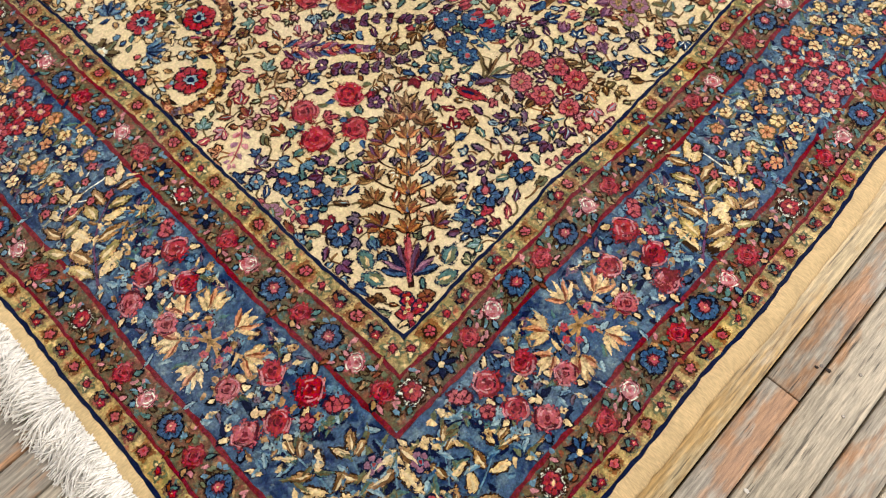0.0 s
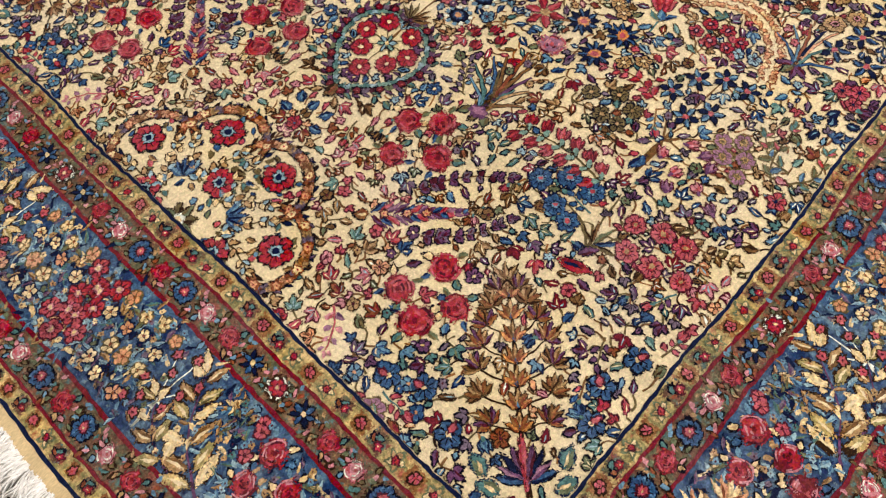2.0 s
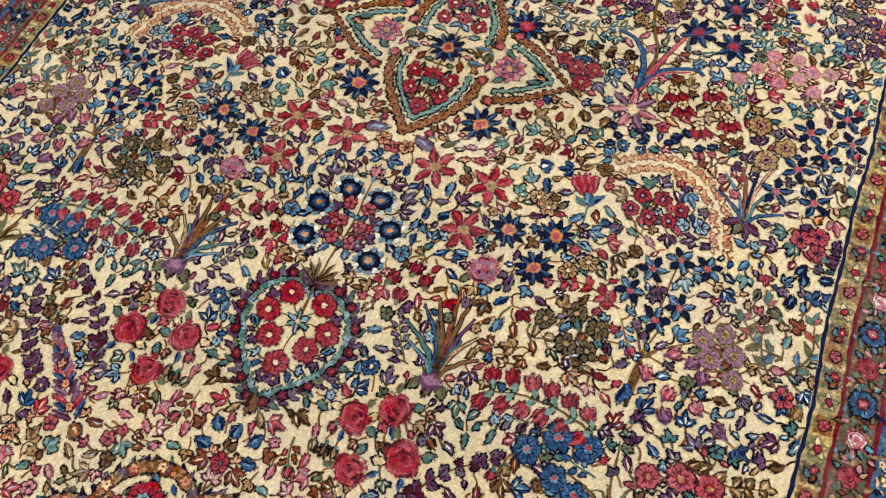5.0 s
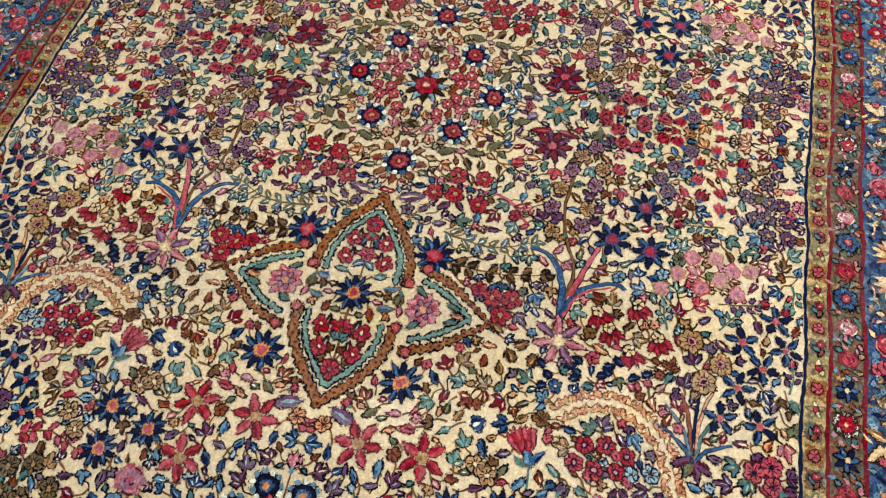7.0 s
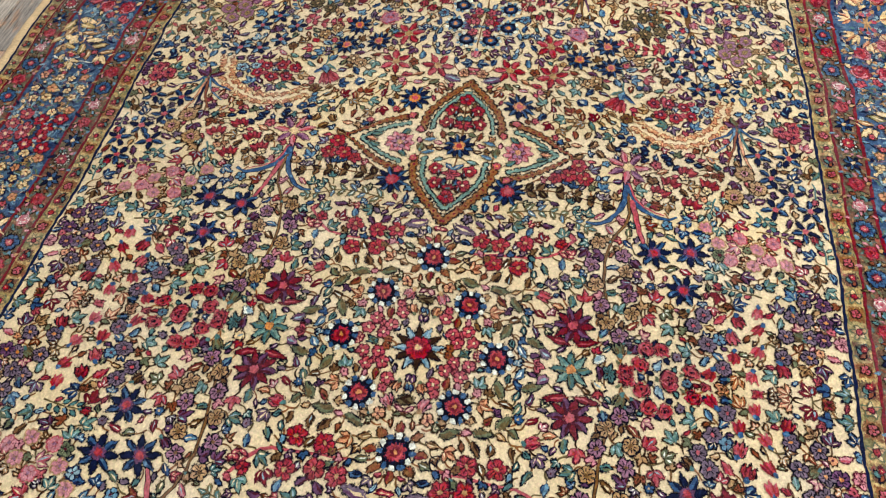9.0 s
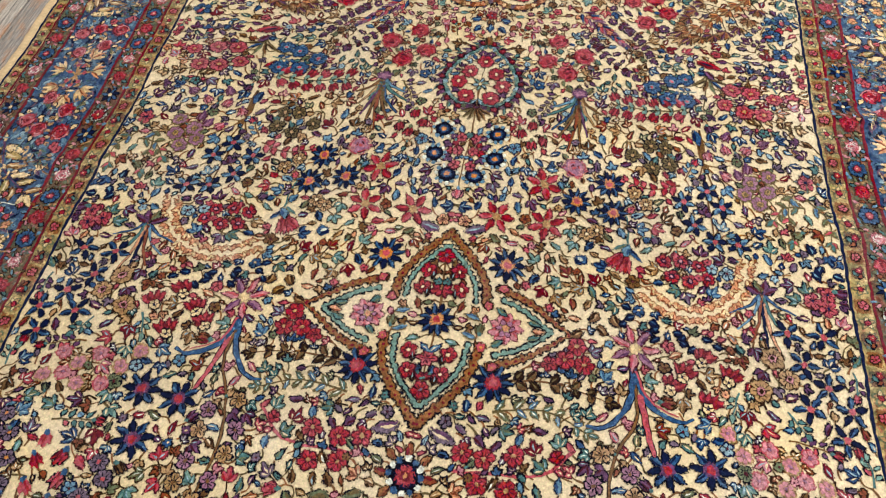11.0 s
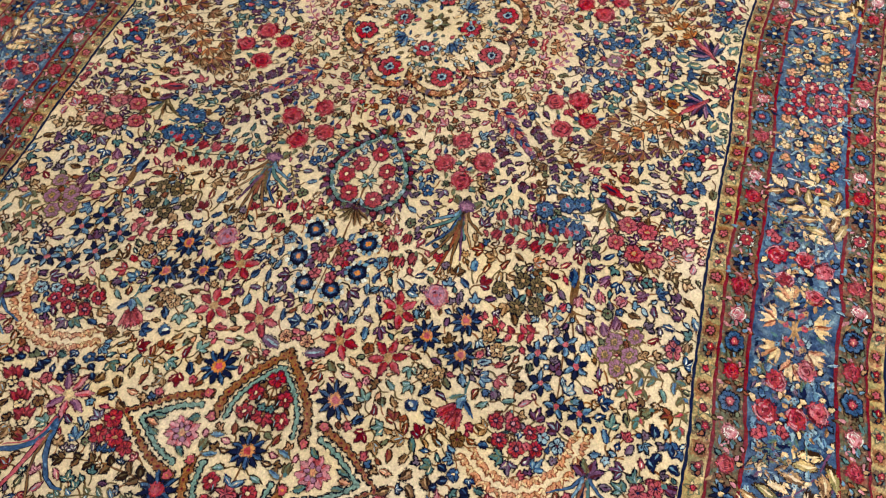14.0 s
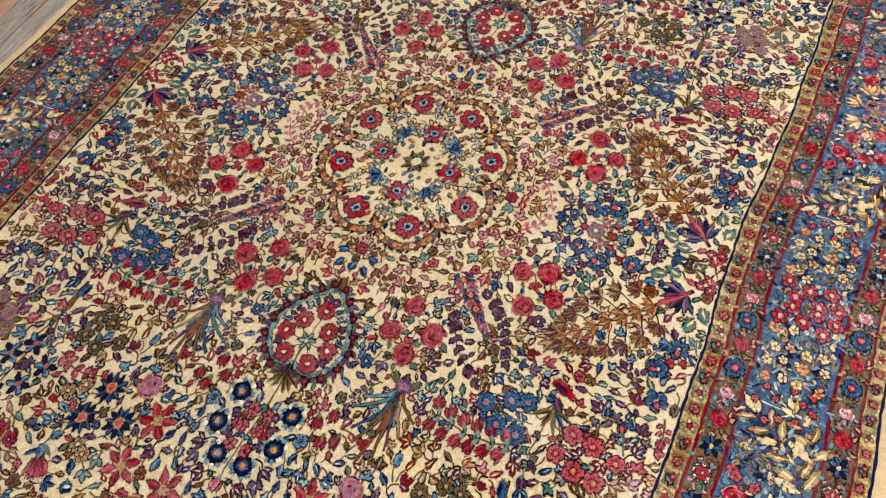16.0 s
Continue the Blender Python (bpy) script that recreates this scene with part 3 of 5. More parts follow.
# fern crescent with red blossoms, blue berries under it
g = figure("fern_crescent")
arc = curve([(0.480, 1.165), (0.53, 1.195), (0.60, 1.198), (0.665, 1.15), (0.685, 1.07)], 6)
g.level = 0
g.ribbon(arc, 0.004, 0.003, "rust")
for i in range(0, len(arc)):
    nx, ny = arc[i][0] - 0.575, arc[i][1] - 1.07
    d = math.hypot(nx, ny)
    a = math.atan2(ny, nx)
    for row_at in (-0.008, 0.020):
        for side in (-0.6, 0.6):
            leaf(g, arc[i][0] + nx / d * row_at, arc[i][1] + ny / d * row_at, a + side + 0.4 * (i % 2), 0.019, 0.0085, "peach" if i % 3 else "gold", "rust", None, 0.0030)
put_flowers("red_blossom", ((0.512, 1.084), (0.528, 1.122), (0.568, 1.130), (0.550, 1.080), (0.590, 1.088), (0.609, 1.120)), 0.018, n=5, fill="crimson", ring="navy", eye="pink", line="wine")
for i, (u, v) in enumerate(((0.425, 1.215), (0.455, 1.235), (0.485, 1.245), (0.512, 1.255), (0.54, 1.262), (0.57, 1.268), (0.600, 1.27), (0.44, 1.255), (0.475, 1.27), (0.51, 1.28), (0.55, 1.285), (0.59, 1.295), (0.625, 1.285))):
    leaf(figure("blue_berry_leaf"), u - 0.012, v, 0.3 + 2.2 * (i % 2), 0.026, 0.016, "navy", "ink", "blue")

# tufts near the long edge
g = figure("frond_tuft")
for (tx, ty), dye in (((0.696, 1.27), "rust"), ((0.655, 1.20), "blue"), ((0.785, 1.25), "teal"), ((0.73, 1.29), "navy"), ((0.76, 1.30), "peach"), ((0.67, 1.24), "sky"), ((0.80, 1.19), "blue")):
    path = curve([(0.73, 1.140), (0.73 + (tx - 0.73) * 0.35, 1.14 + (ty - 1.14) * 0.6), (tx, ty)], 5)
    g.level = 1
    g.ribbon(path, 0.011, 0.004, "ink")
    g.level = 2
    g.ribbon(path, 0.008, 0.003, dye)
for a in (3.6, 4.3, 5.0, 5.7):
    leaf(g, 0.73, 1.15, a, 0.045, 0.018, ("green", "plum")[int(a) % 2], "ink")
put_flowers("pink_blossom", ((0.840, 1.150), (0.875, 1.130), (0.872, 1.165), (0.871, 0.831)), 0.020, n=5, fill="rosepink", ring=None, eye="navy", line="wine")
for u, v, a in ((0.846, 1.069, 1.0), (0.87, 1.05, 2.0), (0.888, 1.075, 0.3), (0.855, 1.03, 4.5)):
    leaf(figure("blue_leaf"), u, v, a, 0.034, 0.022, "navy", "ink", "sky")
g = figure("thicket")
for (x0, y0), (x1, y1), bend in (((0.895, 0.80), (0.815, 1.0), 0.15), ((0.87, 0.88), (0.90, 0.99), -0.2), ((0.86, 0.90), (0.78, 0.95), 0.2)):
    spray(g, (x0, y0), (x1, y1), 4, 0.034, 0.0125, ("teal", "sky", "green", "rosepink"), "olive", bend, "olive", 0.8)


# the corner tree, turned towards the field
g = figure("leafy_tree")
base, tip = (0.868, 0.070), (0.588, 0.345)
dx, dy = tip[0] - base[0], tip[1] - base[1]
turn = math.atan2(dy, dx)
stem(g, [base, (base[0] + dx / 2, base[1] + dy / 2), tip], 0.010, 0.004, "umber")
for i in range(7):
    # tiers of fanned leaves: one fan on the trunk, one on a short bough at either side
    k = 0.28 + 0.105 * i
    px, py = base[0] + dx * k, base[1] + dy * k
    reach = (0.050, 0.066, 0.074, 0.070, 0.058, 0.042, 0.024)[i]
    for side in (-1, 1):
        a = turn + side * (1.25 - 0.08 * i)
        bx, by = px + reach * math.cos(a), py + reach * math.sin(a)
        stem(g, [(px, py), ((px + bx) / 2, (py + by) / 2), (bx, by)], 0.004, 0.003, "umber")
        for off in (-1.2, 1.2, -0.75, 0.75, -0.35, 0.35, 0.0):
            leaf(g, bx, by, a - side * 0.55 + off, 0.042 - 0.008 * abs(off), 0.0108, ("ochre", "brown", "tan", "plum")[int(abs(off) * 4 + i) % 4], "umber" if i % 2 else "ink", None, 0.0026)
    for off in (-0.9, 0.9, -0.45, 0.45, 0.0):
        leaf(g, px, py, turn + off, 0.042 - 0.008 * abs(off), 0.0112, ("tan", "ochre", "amber")[int(abs(off) * 3) % 3], "umber", None, 0.0026)
    leaf(g, px, py, turn, 0.016, 0.009, "blue", "ink")
for off in (-0.6, 0.6, 0.0):
    leaf(g, tip[0], tip[1], turn + off, 0.046, 0.012, "tan", "umber", None, 0.0026)
for s in (-1, 1):
    for k, dye in ((0.3, "plum"), (0.6, "navy"), (0.95, "lilac"), (1.3, "blue")):
        leaf(g, base[0] + dx * 0.06, base[1] + dy * 0.06, turn + s * k, 0.078 - 0.015 * k, 0.014, dye, "ink")
leaf(g, base[0], base[1], turn, 0.12, 0.018, "rosepink", "wine")
for u, v, a in ((0.794, 0.050, 2.8), (0.885, 0.142, 1.9), (0.83, 0.045, 3.4), (0.895, 0.105, 1.2)):
    leaf(figure("green_cup"), u, v, a, 0.050, 0.030, "teal", "navy", "gold")
for u, v in ((0.548, 0.064), (0.611, 0.092), (0.700, 0.063), (0.845, 0.305), (0.867, 0.385), (0.871, 0.239)):
    g = figure("blue_blossom")
    flower(g, u, v, 0.0275, 5, "blue", None, "gold", "ink", 0.35)
    g.level = 8
    leaf(g, u, v, rng.uniform(0, 6), 0.022, 0.014, "rosepink", "wine")
put_flowers("red_blossom", ((0.893, 0.03), (0.878, 0.05), (0.903, 0.055)), 0.014, n=5, fill="crimson", ring=None, eye="gold", line="navy")
star(figure("red_lily"), 0.905, 0.03, 0.030, 6, "gold", "rosepink", "ink", "crimson", 0.4)

# a ring of small blue flowers between roses, and pink stalks
g = figure("flower_ring")
for k in range(9):
    a = 2 * math.pi * k / 9
    flower(g, 0.573 + 0.078 * math.cos(a), 0.0 + 0.078 * math.sin(a), 0.0155, 5, "blue" if k % 2 else "sky", None, "peach", "navy")
flower(g, 0.573, 0.0, 0.026, 6, "lilac", "mint", "gold", "olive")
g.sym = "v0"
spray(figure("pink_spray"), (0.375, 0.09), (0.43, 0.02), 4, 0.028, 0.016, ("pink", "lilac"), None, 0.1, "rosepink")

# medallion: brown and green scalloped bands with pointed wings
g = figure("medallion", "u")
bands = [[(0.0, 1.078), (0.028, 1.108), (0.066, 1.150), (0.098, 1.205), (0.105, 1.262)],
         [(0.105, 1.363), (0.098, 1.420), (0.066, 1.475), (0.028, 1.520), (0.0, 1.553)],
         [(0.135, 1.215), (0.20, 1.240), (0.25, 1.275), (0.300, 1.310)],
         [(0.135, 1.405), (0.20, 1.382), (0.25, 1.350), (0.300, 1.312)]]
def scallops(g, path, step, r0, r1, line, fill, dot=None):
    """A band with a wavy dark edge, like a row of overlapping lobes."""
    for level, grow, dye in ((0, 0.0046, line), (2, 0.0, fill)):
        gone, last = 0.0, path[0]
        for i, p in enumerate(path):
            gone += math.hypot(p[0] - last[0], p[1] - last[1])
            last = p
            if i and gone < step:
                continue
            gone = 0.0
            r = r0 + (r1 - r0) * i / max(len(path) - 1, 1)
            g.level = level
            g.patch(lobed(p[0], p[1], r + grow, 4, 0.08, i, 3), dye)
            if dot and level:
                g.level = 4
                g.patch(lobed(p[0], p[1], 0.0042, 4, 0.1, i, 2), dot, mark=False)
    g.level = 3
    g.ribbon(path, r0 * 0.9, r1 * 0.9, fill)


for sx in (1, -1):
    for b, band in enumerate(bands):
        path = [(sx * x, y) for x, y in curve(band, 12)]
        inner = []
        for i, (x, y) in enumerate(path):
            q, w = path[max(i - 1, 0)], path[min(i + 1, len(path) - 1)]
            tx, ty = w[0] - q[0], w[1] - q[1]
            d = math.hypot(tx, ty) or 1
            nx, ny = -ty / d, tx / d
            if nx * (sx * 0.1 - x if b > 1 else -x) + ny * (1.3125 - y) < 0:
                nx, ny = -nx, -ny
            inner.append((x + 0.024 * nx, y + 0.024 * ny))
        if b > 1:
            inner = inner[4:-6]
        scallops(g, path, 0.0165, 0.0122, 0.0122 if b < 2 else 0.006, "ink", "ochre", "madder")
        scallops(g, [p for p in inner if p[0] * sx > 0.004], 0.0130, 0.0076, 0.0066, "ink", "mint")
        end = path[-1] if b == 0 else path[0]
        g.level = 4
        flower(g, end[0] + sx * 0.006, end[1], 0.012, 5, "rosepink", None, "amber", "umber", 0.2, False)
    g.level = 0
    leaf(g, sx * 0.025, 1.075, 1.57 - sx * 1.9, 0.075, 0.030, "dusk", "ink", "mist")
    leaf(g, sx * 0.025, 1.555, -1.57 + sx * 1.9, 0.075, 0.030, "dusk", "ink", "ivory")
    for ring_at, n, dye in ((0.036, 9, "pink"), (0.021, 6, "lilac")):
        for i in range(n):
            a = 2 * math.pi * i / n
            g.level = 3 if n == 9 else 6
            leaf(g, sx * 0.157 + 0.3 * ring_at * math.cos(a), 1.3125 + 0.3 * ring_at * math.sin(a), a, ring_at * 0.85, ring_at * 0.62, dye, "wine", None, 0.0022)
    g.level = 9
    g.patch(lobed(sx * 0.157, 1.3125, 0.009, 5, 0.1), "peach")
    for x, y, a in ((0.205, 1.29, 0.3), (0.205, 1.335, -0.3), (0.13, 1.265, 0.6), (0.13, 1.36, -0.6), (0.215, 1.3125, 0.0)):
        leaf(g, sx * x, y, a if sx > 0 else 3.14 - a, 0.034, 0.014, "peach" if abs(a) < 0.1 else "teal", "ink")
    for x, y in ((0.036, 1.187), (0.044, 1.233), (0.036, 1.438), (0.044, 1.392)):
        flower(g, sx * x, y, 0.0195, 5, "crimson", None, "ivory", "wine")
        leaf(g, sx * (x - 0.012), y, 1.57, 0.026, 0.010, "umber", "ink", "mist")
    for x, y in ((0.06, 1.29), (0.06, 1.335)):
        leaf(g, sx * x, y, 1.57 - sx * 1.3, 0.04, 0.012, "sky", "olive")
stem(g, [(0, 1.12), (0.002, 1.31), (0, 1.51)], 0.005, 0.004, "brown")
flower(g, 0, 1.147, 0.021, 5, "crimson", None, "dusk", "wine")
flower(g, 0, 1.478, 0.021, 5, "crimson", None, "dusk", "wine")
star(g, 0, 1.3125, 0.044, 12, "navy", "crimson", "ink", "blue", 0.27, 0.2, "amber")

# between medallion and cross
for u, v in ((0.105, 1.593), (0.152, 1.600), (0.211, 1.590), (0.145, 1.652), (0.205, 1.658), (0.319, 1.337), (0.295, 1.372), (0.335, 1.378)):
    flower(figure("red_blossom"), u, v, 0.0225, 5, "crimson", None, "tan", "wine", 0.38)
stem(figure("red_stem"), [(0.08, 1.63), (0.17, 1.628), (0.27, 1.62), (0.33, 1.56)], 0.005, 0.007, "rosepink")
spray(figure("brown_leaf_spray"), (0.173, 1.432), (0.388, 1.452), 6, 0.034, 0.021, ("umber", "brown"), "ink", -0.06, "brown", 0.8, "olive")
spray(figure("green_leaf_spray"), (0.154, 1.502), (0.350, 1.525), 7, 0.034, 0.014, ("teal", "green", "sky"), "olive", -0.12, "olive", 0.8, "pale")
star(figure("pink_lily"), 0.444, 1.319, 0.060, 7, "lilac", "gold", "wine", "pink", 0.3)
g = figure("curled_stem")
for path, dye in (([(0.44, 1.36), (0.43, 1.44), (0.39, 1.50), (0.345, 1.51)], "blue"), ([(0.44, 1.37), (0.47, 1.44), (0.53, 1.47), (0.56, 1.46)], "blue"), ([(0.44, 1.40), (0.445, 1.48), (0.41, 1.56), (0.40, 1.66), (0.42, 1.80)], "brown"), ([(0.45, 1.42), (0.47, 1.50), (0.49, 1.56)], "rosepink")):
    g.level = 1
    g.ribbon(curve(path, 5), 0.018 if dye != "brown" else 0.009, 0.007, "ink")
    g.level = 2
    g.ribbon(curve(path, 5), 0.014 if dye != "brown" else 0.006, 0.005, dye)
g.level = 3
g.ribbon(curve([(0.445, 1.37), (0.47, 1.43), (0.53, 1.46)], 5), 0.006, 0.003, "rosepink")
for u, v in ((0.541, 1.370), (0.585, 1.330), (0.514, 1.402), (0.590, 1.432), (0.637, 1.368)):
    g = figure("red_tulip_flower")
    for off in (-0.7, -0.25, 0.25, 0.7):
        leaf(g, u, v, -1.2 + off, 0.040, 0.017, "crimson", "wine")
        g.level += 1
    flower(g, u, v, 0.013, 5, "gold", None, "navy", "ink")
for u, v, a in ((0.358, 1.277, 0.7), (0.391, 1.245, 1.1), (0.331, 1.299, 2.6), (0.363, 1.245, 2.2)):
    leaf(figure("brown_leaf"), u, v, a, 0.036, 0.024, "brown", "ink", "tan")
for u, v in ((0.775, 1.237), (0.850, 1.236), (0.799, 1.304), (0.842, 1.352), (0.865, 1.459), (0.885, 1.40), (0.80, 1.40)):
    star(figure("star_blossom"), u, v, 0.036, 5, "navy", "rosepink", "ink", "blue", 0.36)
put_flowers("brown_blossom", ((0.702, 1.377), (0.763, 1.343), (0.735, 1.30)), 0.025, n=6, fill="tan", ring="pink", eye="umber", line="umber")
for i, (u, v) in enumerate(((0.658, 1.520), (0.710, 1.497), (0.747, 1.523), (0.683, 1.562), (0.732, 1.570), (0.786, 1.501), (0.808, 1.559), (0.77, 1.55), (0.63, 1.48))):
    flower(figure("pale_pink_blossom"), u, v, 0.017, 6, "pink", None, "lilac", "rosepink" if i % 2 else "tan")
for u, v in ((0.511, 1.573), (0.594, 1.560), (0.575, 1.666)):
    star(figure("dark_star"), u, v, 0.044, 8, "navy", "crimson", "ink", "blue", 0.34, None, "plum")
for i, (u, v) in enumerate(((0.381, 1.561), (0.371, 1.623), (0.381, 1.674), (0.396, 1.729), (0.411, 1.772), (0.441, 1.590), (0.449, 1.634), (0.457, 1.698), (0.465, 1.742), (0.44, 1.80))):
    flower(figure("mauve_blossom"), u, v, 0.0195, 5, "lilac" if i % 2 else "tan", None, "brown", "ink", 0.34)

# the cross: dark-petalled flower with blue-rimmed flowers round it
g = figure("cross_flower", "uv1")
star(g, 0, TILE, 0.061, 12, "umber", None, "ink", "mist", 0.27, 0.13)
g.level = 8
flower(g, 0, TILE, 0.030, 7, "crimson", "rosepink", "gold", "wine")
for u, v, r, sym in ((0, 1.655, 0.040, "u"), (0.101, 1.768, 0.037, ""), (0.177, TILE, 0.038, "v1")):
    g = figure("rimmed_flower", sym)
    r *= 1.06
    if sym == "u":
        for i in range(8):
            leaf(g, u + 0.8 * r * math.cos(i * 0.785), v + 0.8 * r * math.sin(i * 0.785), i * 0.785, 0.8 * r, 0.42 * r, "ochre" if i % 2 else "rust", "umber")
    g.level = 4
    g.patch(lobed(u, v, r * 1.1, 12, 0.12), "ink")
    for i in range(12):
        a = i * math.pi / 6
        g.level = 5
        g.patch(lobed(u + 0.80 * r * math.cos(a), v + 0.80 * r * math.sin(a), 0.205 * r, 4, 0.1, a, 2), "pale" if i % 2 else "blue", mark=False)
    g.level = 6
    g.patch(lobed(u, v, r * 0.64, 10, 0.1), "navy")
    g.level = 7
    g.patch(lobed(u, v, r * 0.58, 8, 0.18), "crimson")
    g.level = 8
    g.patch(lobed(u, v, r * 0.34, 7, 0.15), "madder")
    g.level = 9
    g.patch(lobed(u, v, r * 0.15, 5, 0.1), "amber")
for u, v in ((0.07, 1.845), (0.105, 1.835), (0.085, 1.868), (0.12, 1.862), (0.05, 1.81)):
    flower(figure("small_blossom"), u, v, 0.015, 5, "rosepink", None, "ivory", "wine")
g = figure("twin_tulip", "u")
for sx in (-1, 1):
    tulip(g, sx * 0.03, 1.745, 1.57 - sx * 0.5, 0.034, "pink", "tan")
    leaf(g, sx * 0.018, 1.775, 1.57 + sx * 1.9, 0.045, 0.02, "olive", "ink")
    tulip(g, sx * 0.022, 1.81, -1.57 + sx * 0.4, 0.028, "peach", "green")
for u, v, a in ((0.075, 1.70, 0.4), (0.14, 1.72, 0.1), (0.19, 1.735, 0.9), (0.20, 1.80, 2.0), (0.235, 1.83, 0.4)):
    leaf(figure("green_leaf"), u, v, a, 0.05, 0.022, "green", "ink", "olive")

# totem of teal stars and red bars
g = figure("totem", "v1")
star(g, 0.34, TILE, 0.046, 8, "mint", "amber", "ink", "teal", 0.36, 0.0)
for k in range(4):
    leaf(g, 0.34 + 0.045 * (-1) ** k, TILE + (0.022 if k < 2 else -0.022), (0.5 if k < 2 else -0.5) if k % 2 == 0 else (2.64 if k < 2 else -2.64), 0.034, 0.022, ("pale", "dusk", "gold", "lilac")[k], "ink", "mist")
for s in (1, -1):
    for dx in (-1, 1):
        leaf(g, 0.34, TILE + s * 0.058, (1.57 - dx * 1.35) * s, 0.066, 0.018, "madder", "ink", "rosepink")
    star(g, 0.338, TILE + s * 0.104, 0.050, 10, "plum", "rosepink", "ink", "madder", 0.36, 0.0, "wine")
    leaf(g, 0.33, TILE + s * 0.145, s * 1.57, 0.035, 0.016, "teal", "ink")
for u, v in ((0.533, 1.823), (0.487, 1.862), (0.592, 1.862), (0.455, 1.882), (0.545, 1.883), (0.500, 1.825)):
    rose(figure("rose"), u, v, 0.021, "crimson", "ink", "rosepink", ("navy", "green", "teal"))
for i, (u, v) in enumerate(((0.689, 1.719), (0.739, 1.691), (0.748, 1.737), (0.676, 1.762), (0.686, 1.809), (0.745, 1.791), (0.775, 1.825), (0.719, 1.850), (0.64, 1.86))):
    tulip(figure("red_bud"), u, v - 0.014, 1.2 + 0.5 * (i % 3), 0.036, "rosepink" if i % 2 else "crimson", "blue", None if i % 3 else "ink")
for u, v in ((0.837, 1.655), (0.879, 1.656), (0.811, 1.692), (0.881, 1.700), (0.795, 1.744), (0.871, 1.742), (0.785, 1.797), (0.838, 1.789), (0.84, 1.70), (0.845, 1.74)):
    flower(figure("dark_blossom"), u, v, 0.0185, 5, "plum" if u > 0.85 else "dusk", None, "amber", "ink", 0.34)
put_flowers("outlined_blossom", ((0.60, 1.75), (0.63, 1.79), (0.66, 1.84), (0.62, 1.72)), 0.019, n=6, fill="dusk", ring=None, eye="rosepink", line="ink")

# ---- small leaves, buds and blossoms that fill what is left of the ground ----
CELL = 0.004
free = np.ones((int(HALF / CELL) + 2, int(TILE / CELL) + 2), bool)
gx, gy = np.meshgrid(np.arange(free.shape[0]) * CELL, np.arange(free.shape[1]) * CELL, indexing="ij")


def take(x, y, r):
    i0, i1, j0, j1 = int((x - r) / CELL), int((x + r) / CELL) + 2, int((y - r) / CELL), int((y + r) / CELL) + 2
    i0, j0 = max(i0, 0), max(j0, 0)
    if i1 <= i0 or j1 <= j0:
        return
    free[i0:i1, j0:j1] &= (gx[i0:i1, j0:j1] - x) ** 2 + (gy[i0:i1, j0:j1] - y) ** 2 > r * r


for g in FIGURES:
    for x, y, r in g.spots:
        for a, b in ((x, y), (-x, y), (x, -y), (x, 2 * TILE - y)):
            take(a, b, r * 0.82 + 0.0025)
take(0, 0, 0.03)
for v in (0.55, 0.61):
    take(0, v, 0.05)

SMALL = Figure("small_leaves")
FAR = Figure("far_leaves")
SPRIGS = {"cool": (("navy", "blue"), ("ink", "plum"), ("ink", "teal"), ("navy", "sky"), ("ink", "dusk")),
          "warm": (("umber", "tan"), ("wine", "pink"), ("umber", "rust"), ("wine", "rosepink"), ("umber", "peach"), ("umber", "mint")),
          "mixed": (("ink", "teal"), ("umber", "brown"), ("wine", "rosepink"), ("ink", "plum"), ("navy", "blue"), ("umber", "rust"), ("ink", "mint"), ("wine", "madder")),
          "pale": (("umber", "tan"), ("umber", "peach"), ("olive", "gold"))}
PAIRS = {"cool": (("ink", "sky"), ("navy", "blue"), ("ink", "dusk"), ("ink", "teal"), ("navy", "mist"), ("ink", "plum"), ("wine", "rosepink")),
         "warm": (("wine", "pink"), ("umber", "peach"), ("wine", "rosepink"), ("umber", "tan"), ("umber", "rust"), ("umber", "green"), ("ink", "brown")),
         "mixed": (("wine", "crimson"), ("ink", "blue"), ("ink", "teal"), ("wine", "rosepink"), ("umber", "rust"), ("ink", "green"), ("ink", "dusk"), ("navy", "sky"), ("umber", "tan"), ("ink", "plum"), ("umber", "brown")),
         "pale": (("umber", "tan"), ("umber", "gold"), ("umber", "peach"), ("wine", "rosepink"))}


def small_leaf(g, u, v, turn, size, tint, line, heart):
    """A leaf or a three-lobed leaf with a dark edge and a second tone inside."""
    c, s = math.cos(turn), math.sin(turn)
    if size > 0.009 and rng.random() < 0.5:
        for off in (-0.95, 0.95, 0.0):
            leaf(g, u - 0.45 * size * c, v - 0.45 * size * s, turn + off, size * (1.2 if off else 1.6), size * 0.70, tint, line, heart, 0.0041)
    else:
        leaf(g, u - size * c, v - size * s, turn, size * 2.05, size * 0.98, tint, line, heart, 0.0041)


def zone_of(u, v):
    zone = noise.noise((u * 6, v * 6, 3.1))
    return "pale" if math.hypot(u, v) < 0.27 else "warm" if math.hypot(u, v) < 0.45 or zone > 0.22 else "cool" if zone < -0.12 else "mixed"


def clear(u, v, r):
    i, j, k = int(u / CELL), int(v / CELL), int(r / CELL)
    return free[max(i - k, 0):i + k + 1, max(j - k, 0):j + k + 1].all()


